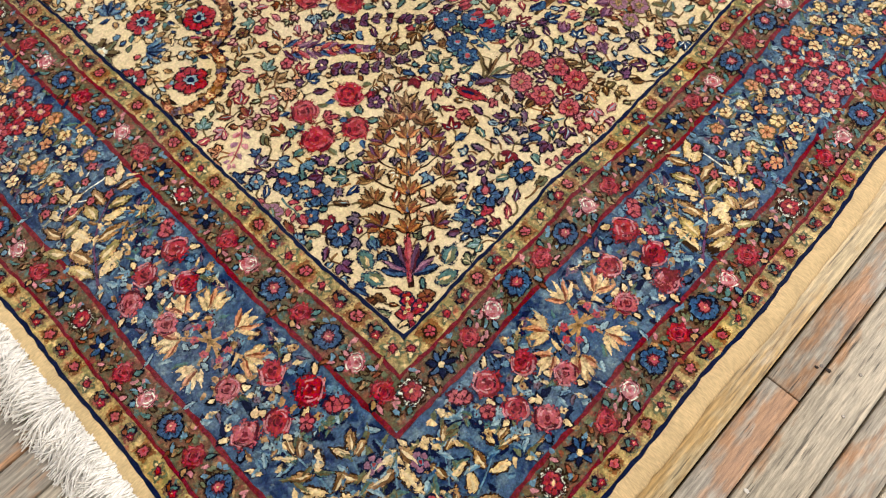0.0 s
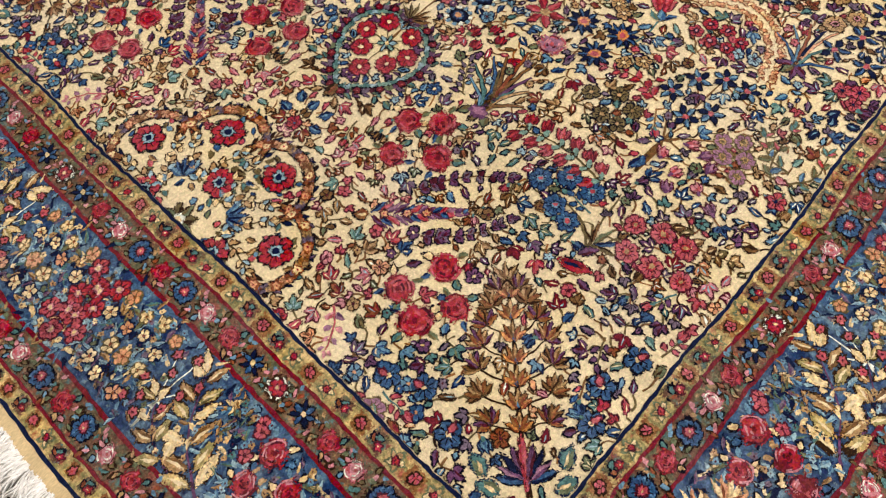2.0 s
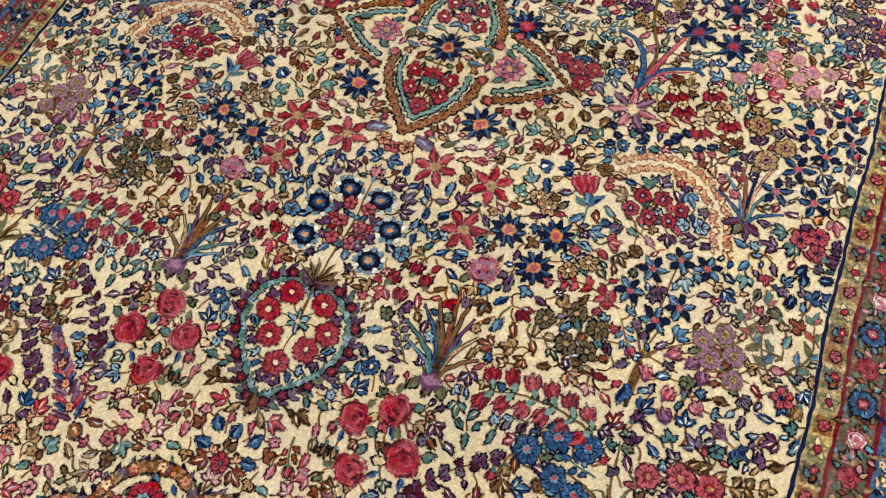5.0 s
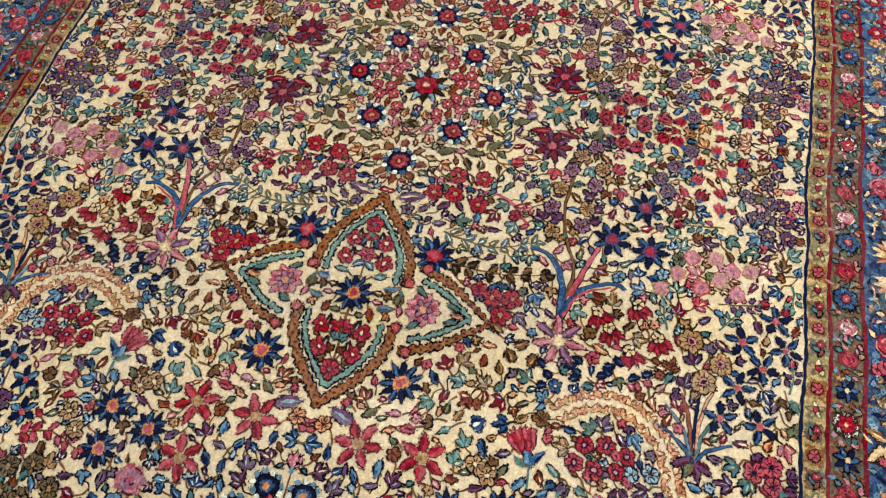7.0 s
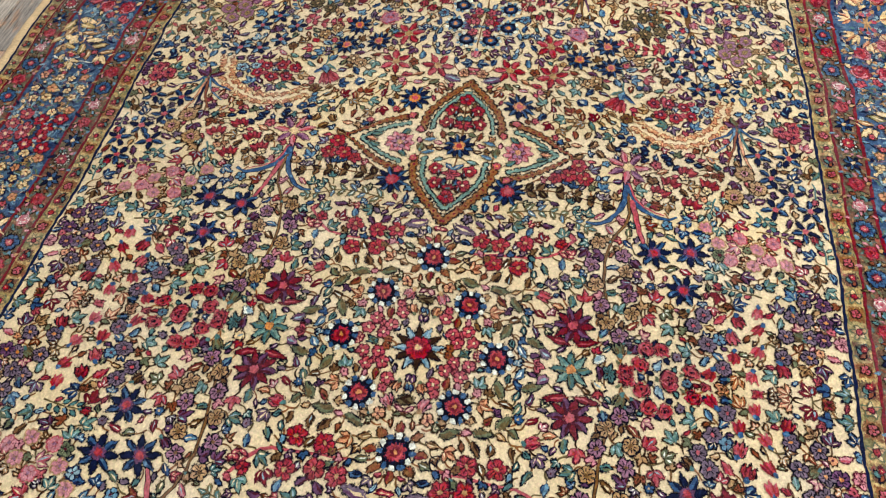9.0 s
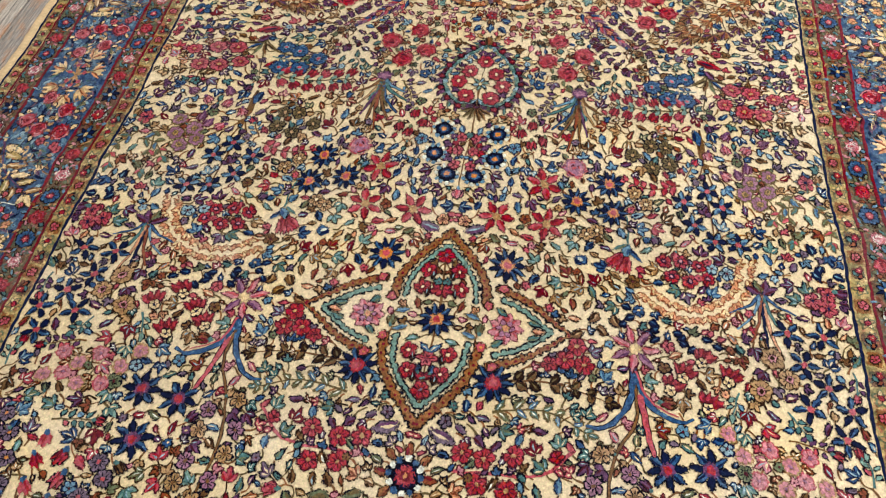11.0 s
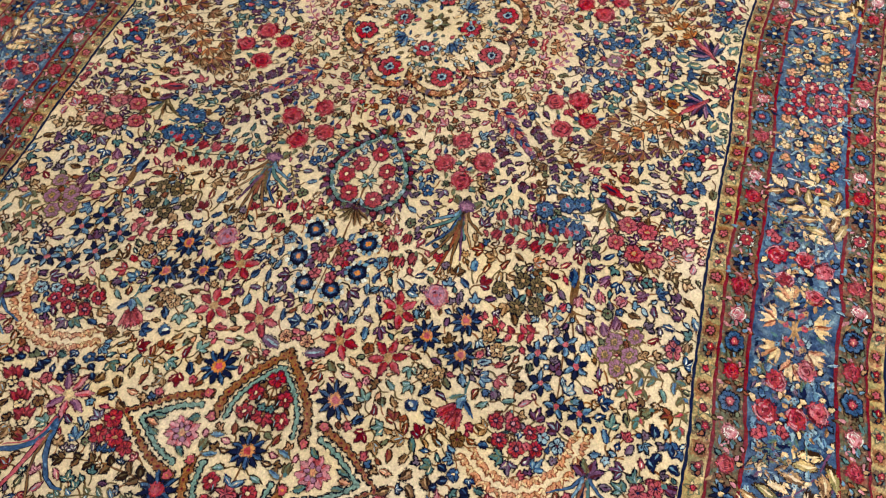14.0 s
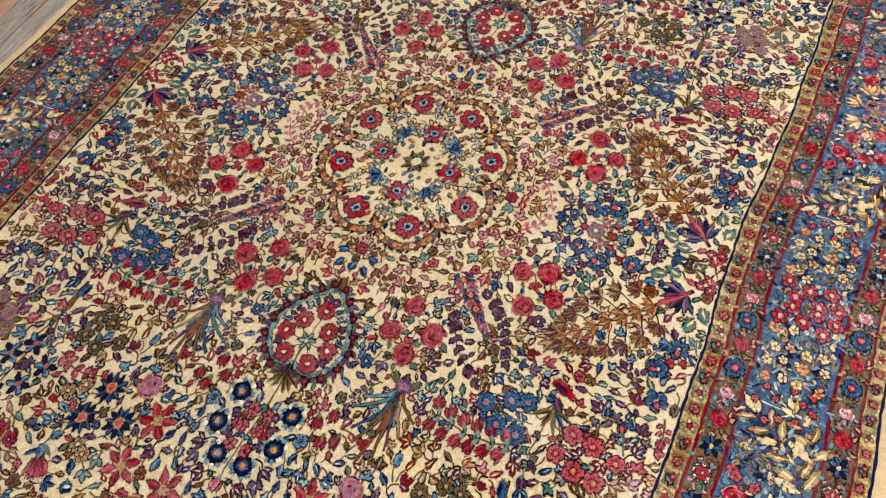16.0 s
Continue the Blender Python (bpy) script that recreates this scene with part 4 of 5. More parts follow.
# broad leaves and buds first, where there is room
for size, tries in ((0.0185, 7000),):
    for _ in range(tries):
        u, v = rng.uniform(0.02, HALF - 0.02), rng.uniform(0.02, TILE - 0.01)
        if not clear(u, v, size * 0.8) or rng.random() < 0.35:
            continue
        turn = 6.3 * noise.noise((u * 4, v * 4, 9.0)) + rng.uniform(-0.9, 0.9)
        line, tint = rng.choice(SPRIGS[zone_of(u, v)])
        take(u, v, size * 1.15)
        SMALL.level = 0
        c, n = math.cos(turn), math.sin(turn)
        SMALL.ribbon(curve([(u - 2.3 * size * c, v - 2.3 * size * n), (u - 1.5 * size * c + 0.3 * size * n, v - 1.5 * size * n - 0.3 * size * c), (u - 0.8 * size * c, v - 0.8 * size * n)], 4), 0.0034, 0.0040, rng.choice(("brown", "olive", "umber")), mark=False)
        SMALL.level = 1
        for off in ((-0.8, 0.8, 0.0) if rng.random() < 0.6 else (0.0,)):
            leaf(SMALL, u - 0.75 * size * c, v - 0.75 * size * n, turn + off, size * (1.35 if off else 1.8), size * 0.72, tint, line, rng.choice((None, "mist", "ivory")), 0.0036)
        FAR.level = 1
        FAR.patch(leaf_ring(u - size * c, v - size * n, turn, 2 * size, 1.1 * size, 3), tint, 0.0, mark=False)

# sprigs: a curved stem with pairs of outlined leaves and a bud
for reach, tries in ((0.115, 3000), (0.085, 6000), (0.060, 8000)):
    for _ in range(tries):
        u, v = rng.uniform(0.02, HALF - 0.02), rng.uniform(0.02, TILE - 0.01)
        if not clear(u, v, 0.010):
            continue
        turn, bend = rng.uniform(0, 6.3), rng.uniform(-0.5, 0.5)
        path = [(u, v)]
        n = int(reach / 0.0165)
        for k in range(n):
            a = turn + bend * (k / n)
            path.append((path[-1][0] + 0.0165 * math.cos(a), path[-1][1] + 0.0165 * math.sin(a)))
        if any(not (0.004 < p[0] < HALF - 0.008 and 0.004 < p[1] < TILE) or not clear(p[0], p[1], 0.0115) for p in path):
            continue
        line, tint = rng.choice(SPRIGS[zone_of(u, v)])
        SMALL.level = 0
        SMALL.ribbon(path, 0.0040, 0.0026, rng.choice(("brown", "olive", "umber", "teal")), mark=False)
        FAR.level = 1
        for k, (x, y) in enumerate(path):
            take(x, y, 0.0165)
            a = turn + bend * (k / n)
            if k and k < n:
                SMALL.level = 1
                for side in (-1, 1):
                    leaf(SMALL, x + (0.003 - 0.004 * side) * math.cos(a) - 0.0035 * side * math.sin(a), y + (0.003 - 0.004 * side) * math.sin(a) + 0.0035 * side * math.cos(a),
                         a + side * rng.uniform(0.7, 0.95), rng.uniform(0.016, 0.020), 0.0092, tint if (k + side) % 4 else rng.choice((tint, "rosepink", "sky")), line, None, 0.0030)
            FAR.patch(leaf_ring(x, y, a + (0.9 if k % 2 else -0.9), 0.022, 0.014, 3), tint if k % 2 else line, 0.0, mark=False)
        SMALL.level = 1
        if rng.random() < 0.5:
            tulip(SMALL, path[-1][0], path[-1][1], a, 0.024, rng.choice(("crimson", "rosepink", "pink", "blue")), "teal", line)
        else:
            leaf(SMALL, path[-1][0], path[-1][1], a, 0.024, 0.012, tint, line)

for size, tries in ((0.0180, 9000), (0.0145, 20000), (0.0108, 30000), (0.0076, 30000)):
    for _ in range(tries):
        u, v = rng.uniform(0.004, HALF - 0.006), rng.uniform(0.0, TILE)
        i, j, k = int(u / CELL), int(v / CELL), int(size * 0.68 / CELL)
        if not free[max(i - k, 0):i + k + 1, max(j - k, 0):j + k + 1].all():
            continue
        dyes = zone_of(u, v)
        turn = 6.3 * noise.noise((u * 4, v * 4, 9.0)) + rng.uniform(-0.9, 0.9)
        c, s = math.cos(turn), math.sin(turn)
        for t in (-0.6, 0.0, 0.6):
            take(u + t * size * c, v + t * size * s, size * (0.82 if t == 0 else 0.66) + 0.0014)
        SMALL.level = 0
        kind = rng.random()
        line, tint = rng.choice(PAIRS[dyes])
        if size > 0.007:
            SMALL.ribbon(curve([(u - 2.6 * size * c, v - 2.6 * size * s), (u - 1.4 * size * c + 0.35 * size * s, v - 1.4 * size * s - 0.35 * size * c), (u, v)], 4), 0.0036, 0.0038, "brown" if kind < 0.35 else "olive" if kind < 0.6 else "ochre", mark=False)
        SMALL.level = 1
        heart = rng.choice((None, line, "pale", None, "ivory"))
        for FAR.level, grow, dye in ((1, 1.3, line), (2, 1.0, tint)):
            FAR.patch(leaf_ring(u - grow * size * c, v - grow * size * s, turn, 2 * grow * size, 1.3 * grow * size, 3), dye, 0.0, mark=False)
        if kind < 0.80 or size < 0.008:
            small_leaf(SMALL, u, v, turn, size, tint, line, heart)
        elif kind < 0.91:
            flower(SMALL, u, v, size * 0.98, 5, tint, None, "gold" if tint in ("navy", "blue", "plum") else "wine", line, 0.32, size > 0.012)
        else:
            tulip(SMALL, u - size * 0.9 * c, v - size * 0.9 * s, turn, size * 1.9, tint, "teal", line)


# ---- the carpet: ground bands ----
carpet = tagged(new("carpet"), "long floral hand-knotted wool carpet with blue borders on plank floor", "carpet")
END = 1.07


def band_at(side, s, d):
    """A place on the frame round the field: s runs along the side (-1 to 1), d outwards from the field's edge."""
    if side == "east":
        return HALF + d, s * (REACH + END * d)
    if side == "west":
        return -HALF - d, -s * (REACH + END * d)
    if side == "south":
        return s * (HALF + d), -(REACH + END * d) + 0 * s
    return -s * (HALF + d), REACH + END * d + 0 * s


def grid(side, d0, d1, across):
    n = 500 if side in ("east", "west") else 130
    s, d = np.meshgrid(np.linspace(-1, 1, n + 1), np.linspace(d0, d1, across + 1), indexing="ij")
    x, y = band_at(side, s, d)
    x, y = weave(np.asarray(x), np.asarray(y))
    k = np.arange(n * (across + 1)).reshape(n, across + 1)[:, :-1].ravel()
    a, b, c, e = k, k + 1, k + across + 2, k + across + 1
    return np.stack([x.ravel(), y.ravel(), lay(x, y).ravel()], 1), np.concatenate([np.stack([a, c, b], 1), np.stack([a, e, c], 1)])


def ring_band(name, d0, d1, dye, label="", lift=0.0):
    verts, faces, total = [], [], 0
    for side in ("east", "south", "west", "north"):
        v, f = grid(side, d0, d1, max(2, int((d1 - d0) / 0.012)))
        v[:, 2] += lift
        normal_up = np.cross(v[f[0][1]] - v[f[0][0]], v[f[0][2]] - v[f[0][0]])[2] > 0
        verts.append(v)
        faces.append((f if normal_up else f[:, ::-1]) + total)
        total += len(v)
    faces = np.concatenate(faces)
    return part(name, tri_mesh(name, np.concatenate(verts), faces, [DYE[dye]] * len(faces)), carpet, label)


s, d = np.meshgrid(np.linspace(-HALF, HALF, 124), np.linspace(-REACH, REACH, 505), indexing="ij")
fx, fy = weave(s, d)
k = np.arange(123 * 505).reshape(123, 505)[:, :-1].ravel()
field_faces = np.concatenate([np.stack([k, k + 505, k + 506], 1), np.stack([k, k + 506, k + 1], 1)])
field = part("field", tri_mesh("field", np.stack([fx.ravel(), fy.ravel(), lay(fx, fy).ravel()], 1), field_faces, [DYE["ivory"]] * len(field_faces)), carpet, "ivory wool ground strewn with flowers")
ring_band("navy_line", 0.0, 0.0065, "navy", "thin navy line", 0.0012)
gold_inner = ring_band("gold_guard", 0.0065, 0.048, "straw", "narrow yellow guard stripe")
ring_band("red_line", 0.048, 0.055, "madder", "thin dark red line", 0.0012)
guard_inner = ring_band("brown_guard", 0.055, 0.115, "guard", "brown guard stripe with blossoms")
ring_band("red_line", 0.115, 0.123, "madder", "thin dark red line", 0.0012)
main_border = ring_band("main_border", 0.123, 0.312, "border", "wide blue border with roses and leaf fronds")
ring_band("red_line", 0.312, 0.320, "madder", "thin dark red line", 0.0012)
guard_outer = ring_band("brown_guard", 0.320, 0.380, "guard", "brown guard stripe with blossoms")
ring_band("red_line", 0.380, 0.386, "madder", "thin dark red line", 0.0012)
gold_outer = ring_band("gold_guard", 0.386, 0.420, "straw", "narrow yellow guard stripe")
ring_band("navy_line", 0.420, 0.427, "navy", "thin navy line", 0.0006)


def woven(fig, place, parent, flip, name=None, clamp=False, order=0):
    """Sets a figure into the carpet by its place function."""
    v = np.array(fig.v)
    x, y = place(v[:, 0], v[:, 1])
    if clamp:
        x, y = np.clip(x, -HALF + 0.001, HALF - 0.001), np.clip(y, -REACH + 0.001, REACH - 0.001)
    x, y = weave(x, y)
    z = lay(x, y) + v[:, 2] + (order % 9) * 0.00002
    f = np.array(fig.f)
    return np.stack([x, y, z, v[:, 3]], 1), (f[:, ::-1] if flip else f), np.array(fig.m)


def joined(name, pieces, parent, label=""):
    total, vs, fs, ms = 0, [], [], []
    for v, f, m in pieces:
        vs.append(v)
        fs.append(f + total)
        ms.append(m)
        total += len(v)
    return part(name, tri_mesh(name, np.concatenate(vs), np.concatenate(fs), np.concatenate(ms)), parent, label, "stuff")


# ---- the field's figures, mirrored quarter by quarter ----
QUARTERS = [(sx, y0, sy) for y0, sy in ((-REACH, 1), (0.0, -1), (0.0, 1), (REACH, -1)) for sx in (1, -1)]
far_pieces, small_pieces = [], []
for q, (sx, y0, sy) in enumerate(QUARTERS):
    def place(u, v, sx=sx, y0=y0, sy=sy):
        return sx * u, y0 + sy * v
    for i, fig in enumerate(FIGURES):
        if "u" in fig.sym and sx < 0 or "v0" in fig.sym and (y0, sy) == (0.0, 1) or "v1" in fig.sym and sy < 0:
            continue
        if not fig.v:
            continue
        piece = woven(fig, place, field, sx * sy < 0, clamp=True, order=i)
        if y0 > 1:
            far_pieces.append(piece)
        else:
            part(fig.name, tri_mesh(fig.name, *piece), field)
    small_pieces.append(woven(SMALL if y0 < 1 else FAR, place, field, sx * sy < 0, clamp=True, order=4))
joined("far_blossoms", far_pieces, field)
joined("small_leaves", small_pieces, field, "small outlined leaves and buds on ivory ground")

# ---- the main border's figures: s along from a coral spray, w outwards ----
WIDE = 0.189
UNIT = []


def unit(name, sym=False):
    g = Figure(name)
    UNIT.append((g, sym))
    return g


g = unit("coral_spray", True)
for i in range(7):
    a = 0.45 + i * 2 * math.pi / 7
    hx, hy = 0.056 * math.cos(a) * 1.25, 0.095 + 0.040 * math.sin(a)
    stem(g, [(0, 0.095), (hx * 0.6, 0.095 + (hy - 0.095) * 0.5), (hx, hy)], 0.007, 0.006, "tan")
    for off in (-0.8, -0.4, 0.0, 0.4, 0.8):
        leaf(g, hx, hy, a + off, 0.052 - 0.008 * abs(off), 0.0125, ("gold", "peach", "gold")[(i + int(off * 5)) % 3], None if i % 2 else "tan", None, 0.0020)
    flower(g, hx * 0.55, 0.095 + (hy - 0.095) * 0.55, 0.009, 5, "rosepink", None, "plum", None)
for s, w, r in ((0.19, 0.040, 0.031), (0.19, 0.105, 0.027), (0.12, 0.062, 0.027), (0.166, 0.152, 0.029), (0.085, 0.128, 0.026)):
    rose(unit("border_rose"), s, w, r, "crimson" if w < 0.12 else "rosepink", "madder", "pink", leaves=("gold", "sky", "gold", "tan", "blue"))
for s, w in ((0.235, 0.03), (0.225, 0.075), (0.245, 0.018)):
    flower(unit("border_bud"), s, w, 0.014, 5, "rosepink", None, "wine", "wine")
spray(unit("leaf_frond"), (0.235, 0.178), (0.392, 0.034), 6, 0.078, 0.030, ("gold", "straw", "tan"), "umber", 0.1, "plum", 0.85, "ivory")
spray(unit("leaf_frond"), (0.31, 0.18), (0.43, 0.115), 4, 0.058, 0.025, ("gold", "straw", "tan"), "umber", 0.1, "plum", 0.8, "ivory")
g = unit("white_branch")
for tip in ((0.385, 0.06), (0.425, 0.03), (0.46, 0.05), (0.475, 0.10), (0.40, 0.12)):
    stem(g, [(0.42, 0.172), (0.425, 0.12), tip], 0.004, 0.002, "pale")
for s, w in ((0.385, 0.055), (0.40, 0.085), (0.425, 0.026), (0.445, 0.07), (0.465, 0.045), (0.48, 0.105), (0.405, 0.12), (0.455, 0.13), (0.44, 0.155), (0.48, 0.15)):
    flower(g, s, w, 0.010, 5, "rosepink", None, "wine", "umber")
for i in range(14):
    s, w = 0.492 + 0.042 * (i // 4) + rng.uniform(-0.009, 0.009) + 0.010 * (i % 2), 0.030 + 0.042 * (i % 4) + rng.uniform(-0.01, 0.01)
    flower(unit("yellow_blossom"), s, w, rng.uniform(0.013, 0.017), 5, "gold" if i % 3 else "peach", None, "rust", "navy" if i % 2 else "olive", 0.35, True)
for s, w in ((0.655, 0.035), (0.665, 0.09), (0.65, 0.14), (0.695, 0.06), (0.70, 0.12), (0.69, 0.165)):
    flower(unit("red_blossom"), s, w, 0.022, 5, "crimson" if w < 0.1 else "rosepink", "pink", "gold", "wine", 0.3)
leaf(unit("blue_leaf"), 0.69, 0.02, 0.2, 0.04, 0.014, "sky", None)
corner_fig = Figure("corner_frond")
spray(corner_fig, (-0.01, -0.01), (0.165, 0.165), 6, 0.075, 0.028, ("tan", "gold"), "umber", 0.0, "sky", 0.85, "ivory")
for t0, t1 in (((0.05, 0.15), (-0.10, 0.12)), ((0.15, 0.05), (0.12, -0.10)), ((0.09, 0.17), (-0.04, 0.06)), ((0.17, 0.09), (0.06, -0.04))):
    spray(corner_fig, t0, t1, 4, 0.058, 0.022, ("tan", "gold"), "umber", 0.1, "sky", 0.85, "ivory")
for s, w in ((0.03, 0.11), (0.11, 0.03), (0.16, 0.13), (0.0, 0.05), (0.05, 0.0)):
    flower(corner_fig, s, w, 0.017, 5, "lilac" if s < 0.1 else "rosepink", "sky", "crimson", "navy")
for _ in range(260):
    s, w = rng.uniform(-0.13, 0.18), rng.uniform(0.008, 0.18)
    corner_fig.level = 0
    if rng.random() < 0.5:
        s, w = w, s
    leaf(corner_fig, s, w, rng.uniform(0, 6.3), rng.uniform(0.02, 0.04), 0.011, rng.choice(("sky", "mist", "navy", "teal", "gold", "green")), rng.choice((None, "navy")))
UFILL = Figure("border_leaves")
for _ in range(1000):
    s, w = rng.uniform(0, 0.71), rng.uniform(0.008, WIDE - 0.008)
    if any((s - x) ** 2 + (w - y) ** 2 < (0.7 * r + 0.003) ** 2 for gg, _s in UNIT for x, y, r in gg.spots):
        continue
    turn = rng.uniform(0, 6.3)
    UFILL.level = 0
    dye = rng.choice(("sky", "mist", "gold", "teal", "mist", "tan", "navy", "sky", "gold", "tan", "mist", "green", "dusk", "navy"))
    if rng.random() < 0.8:
        leaf(UFILL, s, w, turn, rng.uniform(0.016, 0.036), rng.uniform(0.006, 0.012), dye, rng.choice((None, None, "navy", "umber")), None, 0.0022)
    else:
        flower(UFILL, s, w, 0.008, 5, dye, None, "wine", None, 0.3, False)

border_far, border_fill = [], []


def set_unit(origin, along, out, s_max, near):
    """One half unit: along is the way of s, out the way of w."""
    def place(a, b):
        return origin[0] + along[0] * a + out[0] * b, origin[1] + along[1] * a + out[1] * b
    flip = along[0] * out[1] - along[1] * out[0] < 0
    for i, (fig, sym) in enumerate(UNIT):
        top = max(v[0] for v in fig.v)
        if sym and s_max < 0.5 or sym and along[0] + along[1] < 0 or not sym and top > s_max + 0.05:
            continue
        piece = woven(fig, place, main_border, flip, order=i)
        if near:
            part(fig.name, tri_mesh(fig.name, *piece), main_border)
        else:
            border_far.append(piece)
    keep = Figure("border_leaves")
    keep.v, keep.f, keep.m = UFILL.v, UFILL.f, UFILL.m
    v, f, m = woven(keep, place, main_border, flip)
    ok = np.array([max(UFILL.v[i][0] for i in t) < s_max for t in UFILL.f])
    if ok.any():
        border_fill.append((v, f[ok], m[ok]))


IN = 0.123
for sx in (1, -1):
    for k in range(6):
        yc = -3.55 + 1.42 * k
        for sy in (1, -1):
            ends = k == 0 and sy < 0 or k == 5 and sy > 0
            set_unit((sx * (HALF + IN), yc), (0, sy), (sx, 0), 0.27 if ends else 0.72, yc < 1.0)
for ey in (-1, 1):
    for sx in (1, -1):
        origin = (sx * 0.69, ey * (REACH + END * IN))
        set_unit(origin, (-sx, 0), (0, ey * END), 0.70, ey < 0)
        set_unit(origin, (sx, 0), (0, ey * END), 0.27, ey < 0)

        def corner_place(a, b, sx=sx, ey=ey):
            return sx * (HALF + IN + a), ey * (REACH + END * (IN + b))
        part("corner_frond", tri_mesh("corner_frond", *woven(corner_fig, corner_place, main_border, sx * ey < 0)), main_border)
        coral = UNIT[0][0]

        def coral_place(a, b, o=origin, ey=ey):
            return o[0] + a, o[1] + ey * END * b
        part("coral_spray", tri_mesh("coral_spray", *woven(coral, coral_place, main_border, ey < 0)), main_border)
joined("far_border_flowers", border_far, main_border)
joined("border_leaves", border_fill, main_border, "small pale leaves on blue ground")


# ---- guard stripes: rows of blossoms ----
def guard_flower(kind, w):
    g = Figure(("white_rimmed_flower", "blue_star", "guard_rose", "pink_rose", "blue_rosette")[kind])
    if kind == 0:
        flower(g, 0, 0, 0.40 * w, 8, "pale", None, None, "umber", 0.15, False)
        g.level = 7
        flower(g, 0, 0, 0.28 * w, 6, "crimson", "rosepink", "gold", "wine", 0.25)
    elif kind == 1:
        star(g, 0, 0, 0.44 * w, 7, "navy", "gold", "ink", "blue", 0.36)
    elif kind == 2:
        rose(g, 0, 0, 0.40 * w, "crimson", "madder", "rosepink", ("teal", "green", "tan"))
    elif kind == 3:
        rose(g, 0, 0, 0.36 * w, "pink", "rosepink", "pale", ("sky", "green"))
    else:
        flower(g, 0, 0, 0.43 * w, 7, "blue", None, None, "ink", 0.18)
        g.level = 8
        flower(g, 0, 0, 0.17 * w, 6, "rosepink", None, "gold", "wine", 0.2, False)
    for side in (-1, 1):
        for b in (-0.36, -0.18, 0.0, 0.18, 0.36):
            g.level = 0
            leaf(g, side * rng.uniform(0.44, 0.6) * w, b * w, rng.uniform(0, 6.3), 0.30 * w, 0.14 * w, rng.choice(("teal", "green", "tan", "sky", "rust", "pink", "olive")), rng.choice((None, "umber")))
    return g


def gold_flower(kind, w):
    g = Figure(("dotted_square", "pink_flower", "dark_sprig")[kind])
    if kind == 0:
        g.level = 0
        star(g, 0, 0, 0.46 * w, 5, "gold", None, "green", "tan", 0.5)
        g.level = 5
        flower(g, 0, 0, 0.17 * w, 5, "crimson", None, "wine", "wine", 0.2, False)
    elif kind == 1:
        g.level = 0
        g.patch([(-0.52 * w, -0.5 * w), (0.52 * w, -0.5 * w), (0.52 * w, 0.5 * w), (-0.52 * w, 0.5 * w)], "ochre")
        flower(g, 0, 0, 0.30 * w, 5, "rosepink", None, "crimson", "umber")
    else:
        g.level = 0
        g.patch([(-0.52 * w, -0.5 * w), (0.52 * w, -0.5 * w), (0.52 * w, 0.5 * w), (-0.52 * w, 0.5 * w)], "guard")
        leaf(g, -0.25 * w, 0, 0.6, 0.5 * w, 0.25 * w, "teal", "ink")
        leaf(g, -0.1 * w, -0.2 * w, 2.4, 0.45 * w, 0.22 * w, "rust", "ink")
        flower(g, 0.15 * w, -0.1 * w, 0.2 * w, 5, "crimson", None, "gold", "wine", 0.3, False)
    return g


def row(band, d0, d1, step, kinds, order):
    w = d1 - d0
    far = []
    for side in ("east", "south", "west", "north"):
        long = side in ("east", "west")
        span = (REACH + END * d0 if long else HALF + d0) * 2
        n = int(span / step)
        for i in range(n):
            s = -1 + 2 * (i + 0.5) / n
            a, b = band_at(side, s, (d0 + d1) / 2)
            fig = kinds[order[i % len(order)]]
            t = {"east": 90, "west": -90, "south": 0, "north": 180}[side] + rng.uniform(-12, 12)
            c, sn = math.cos(radians(t)), math.sin(radians(t))
            z = rng.uniform(0.92, 1.06)

            def place(u, v, a=a, b=b, c=c, sn=sn, z=z):
                return a + z * (c * u - sn * v), b + z * (sn * u + c * v)
            piece = woven(fig, place, band, False, order=i)
            if b < 0.9 and (a > 0 or b < -3.7 or b > -2.4):
                part(fig.name, tri_mesh(fig.name, *piece), band)
            else:
                far.append(piece)
    joined("far_guard_flowers", far, band)


guards = [guard_flower(i, 0.06) for i in range(5)]
golds = [gold_flower(i, 0.04) for i in range(3)]
row(guard_inner, 0.055, 0.115, 0.066, guards, (0, 1, 2, 3, 4, 2, 4, 3, 2, 1))
row(guard_outer, 0.320, 0.380, 0.066, guards, (2, 4, 3, 2, 1, 0, 1, 2, 3, 4))
row(gold_inner, 0.008, 0.048, 0.043, golds, (0, 1, 0, 2, 1, 2))
row(gold_outer, 0.386, 0.418, 0.041, [gold_flower(i, 0.032) for i in range(3)], (0, 2, 1, 2, 1))


# ---- selvedge, flat-woven ends and fringe ----
def cotton(name, code, ribs):
    m = Nodes(name)
    co = m.add("ShaderNodeTexCoord").outputs["Object"]
    fine = m.noise(m.scaled(co, *ribs), 1.0, 2.0, 0.6)
    slow = m.noise(co, 14, 3.0)
    hsv = m.add("ShaderNodeHueSaturation", Color=lin(code))
    m.link(m.math("MULTIPLY", m.span(fine, 0.3, 0.7, 0.8, 1.15), m.span(slow, 0.3, 0.7, 0.86, 1.1)), hsv.inputs["Value"])
    m.link(hsv.outputs["Color"], m.bsdf.inputs["Base Color"])
    m.bsdf.inputs["Roughness"].default_value = 0.85
    m.bump(fine, 0.6, 0.003)
    return m.mat


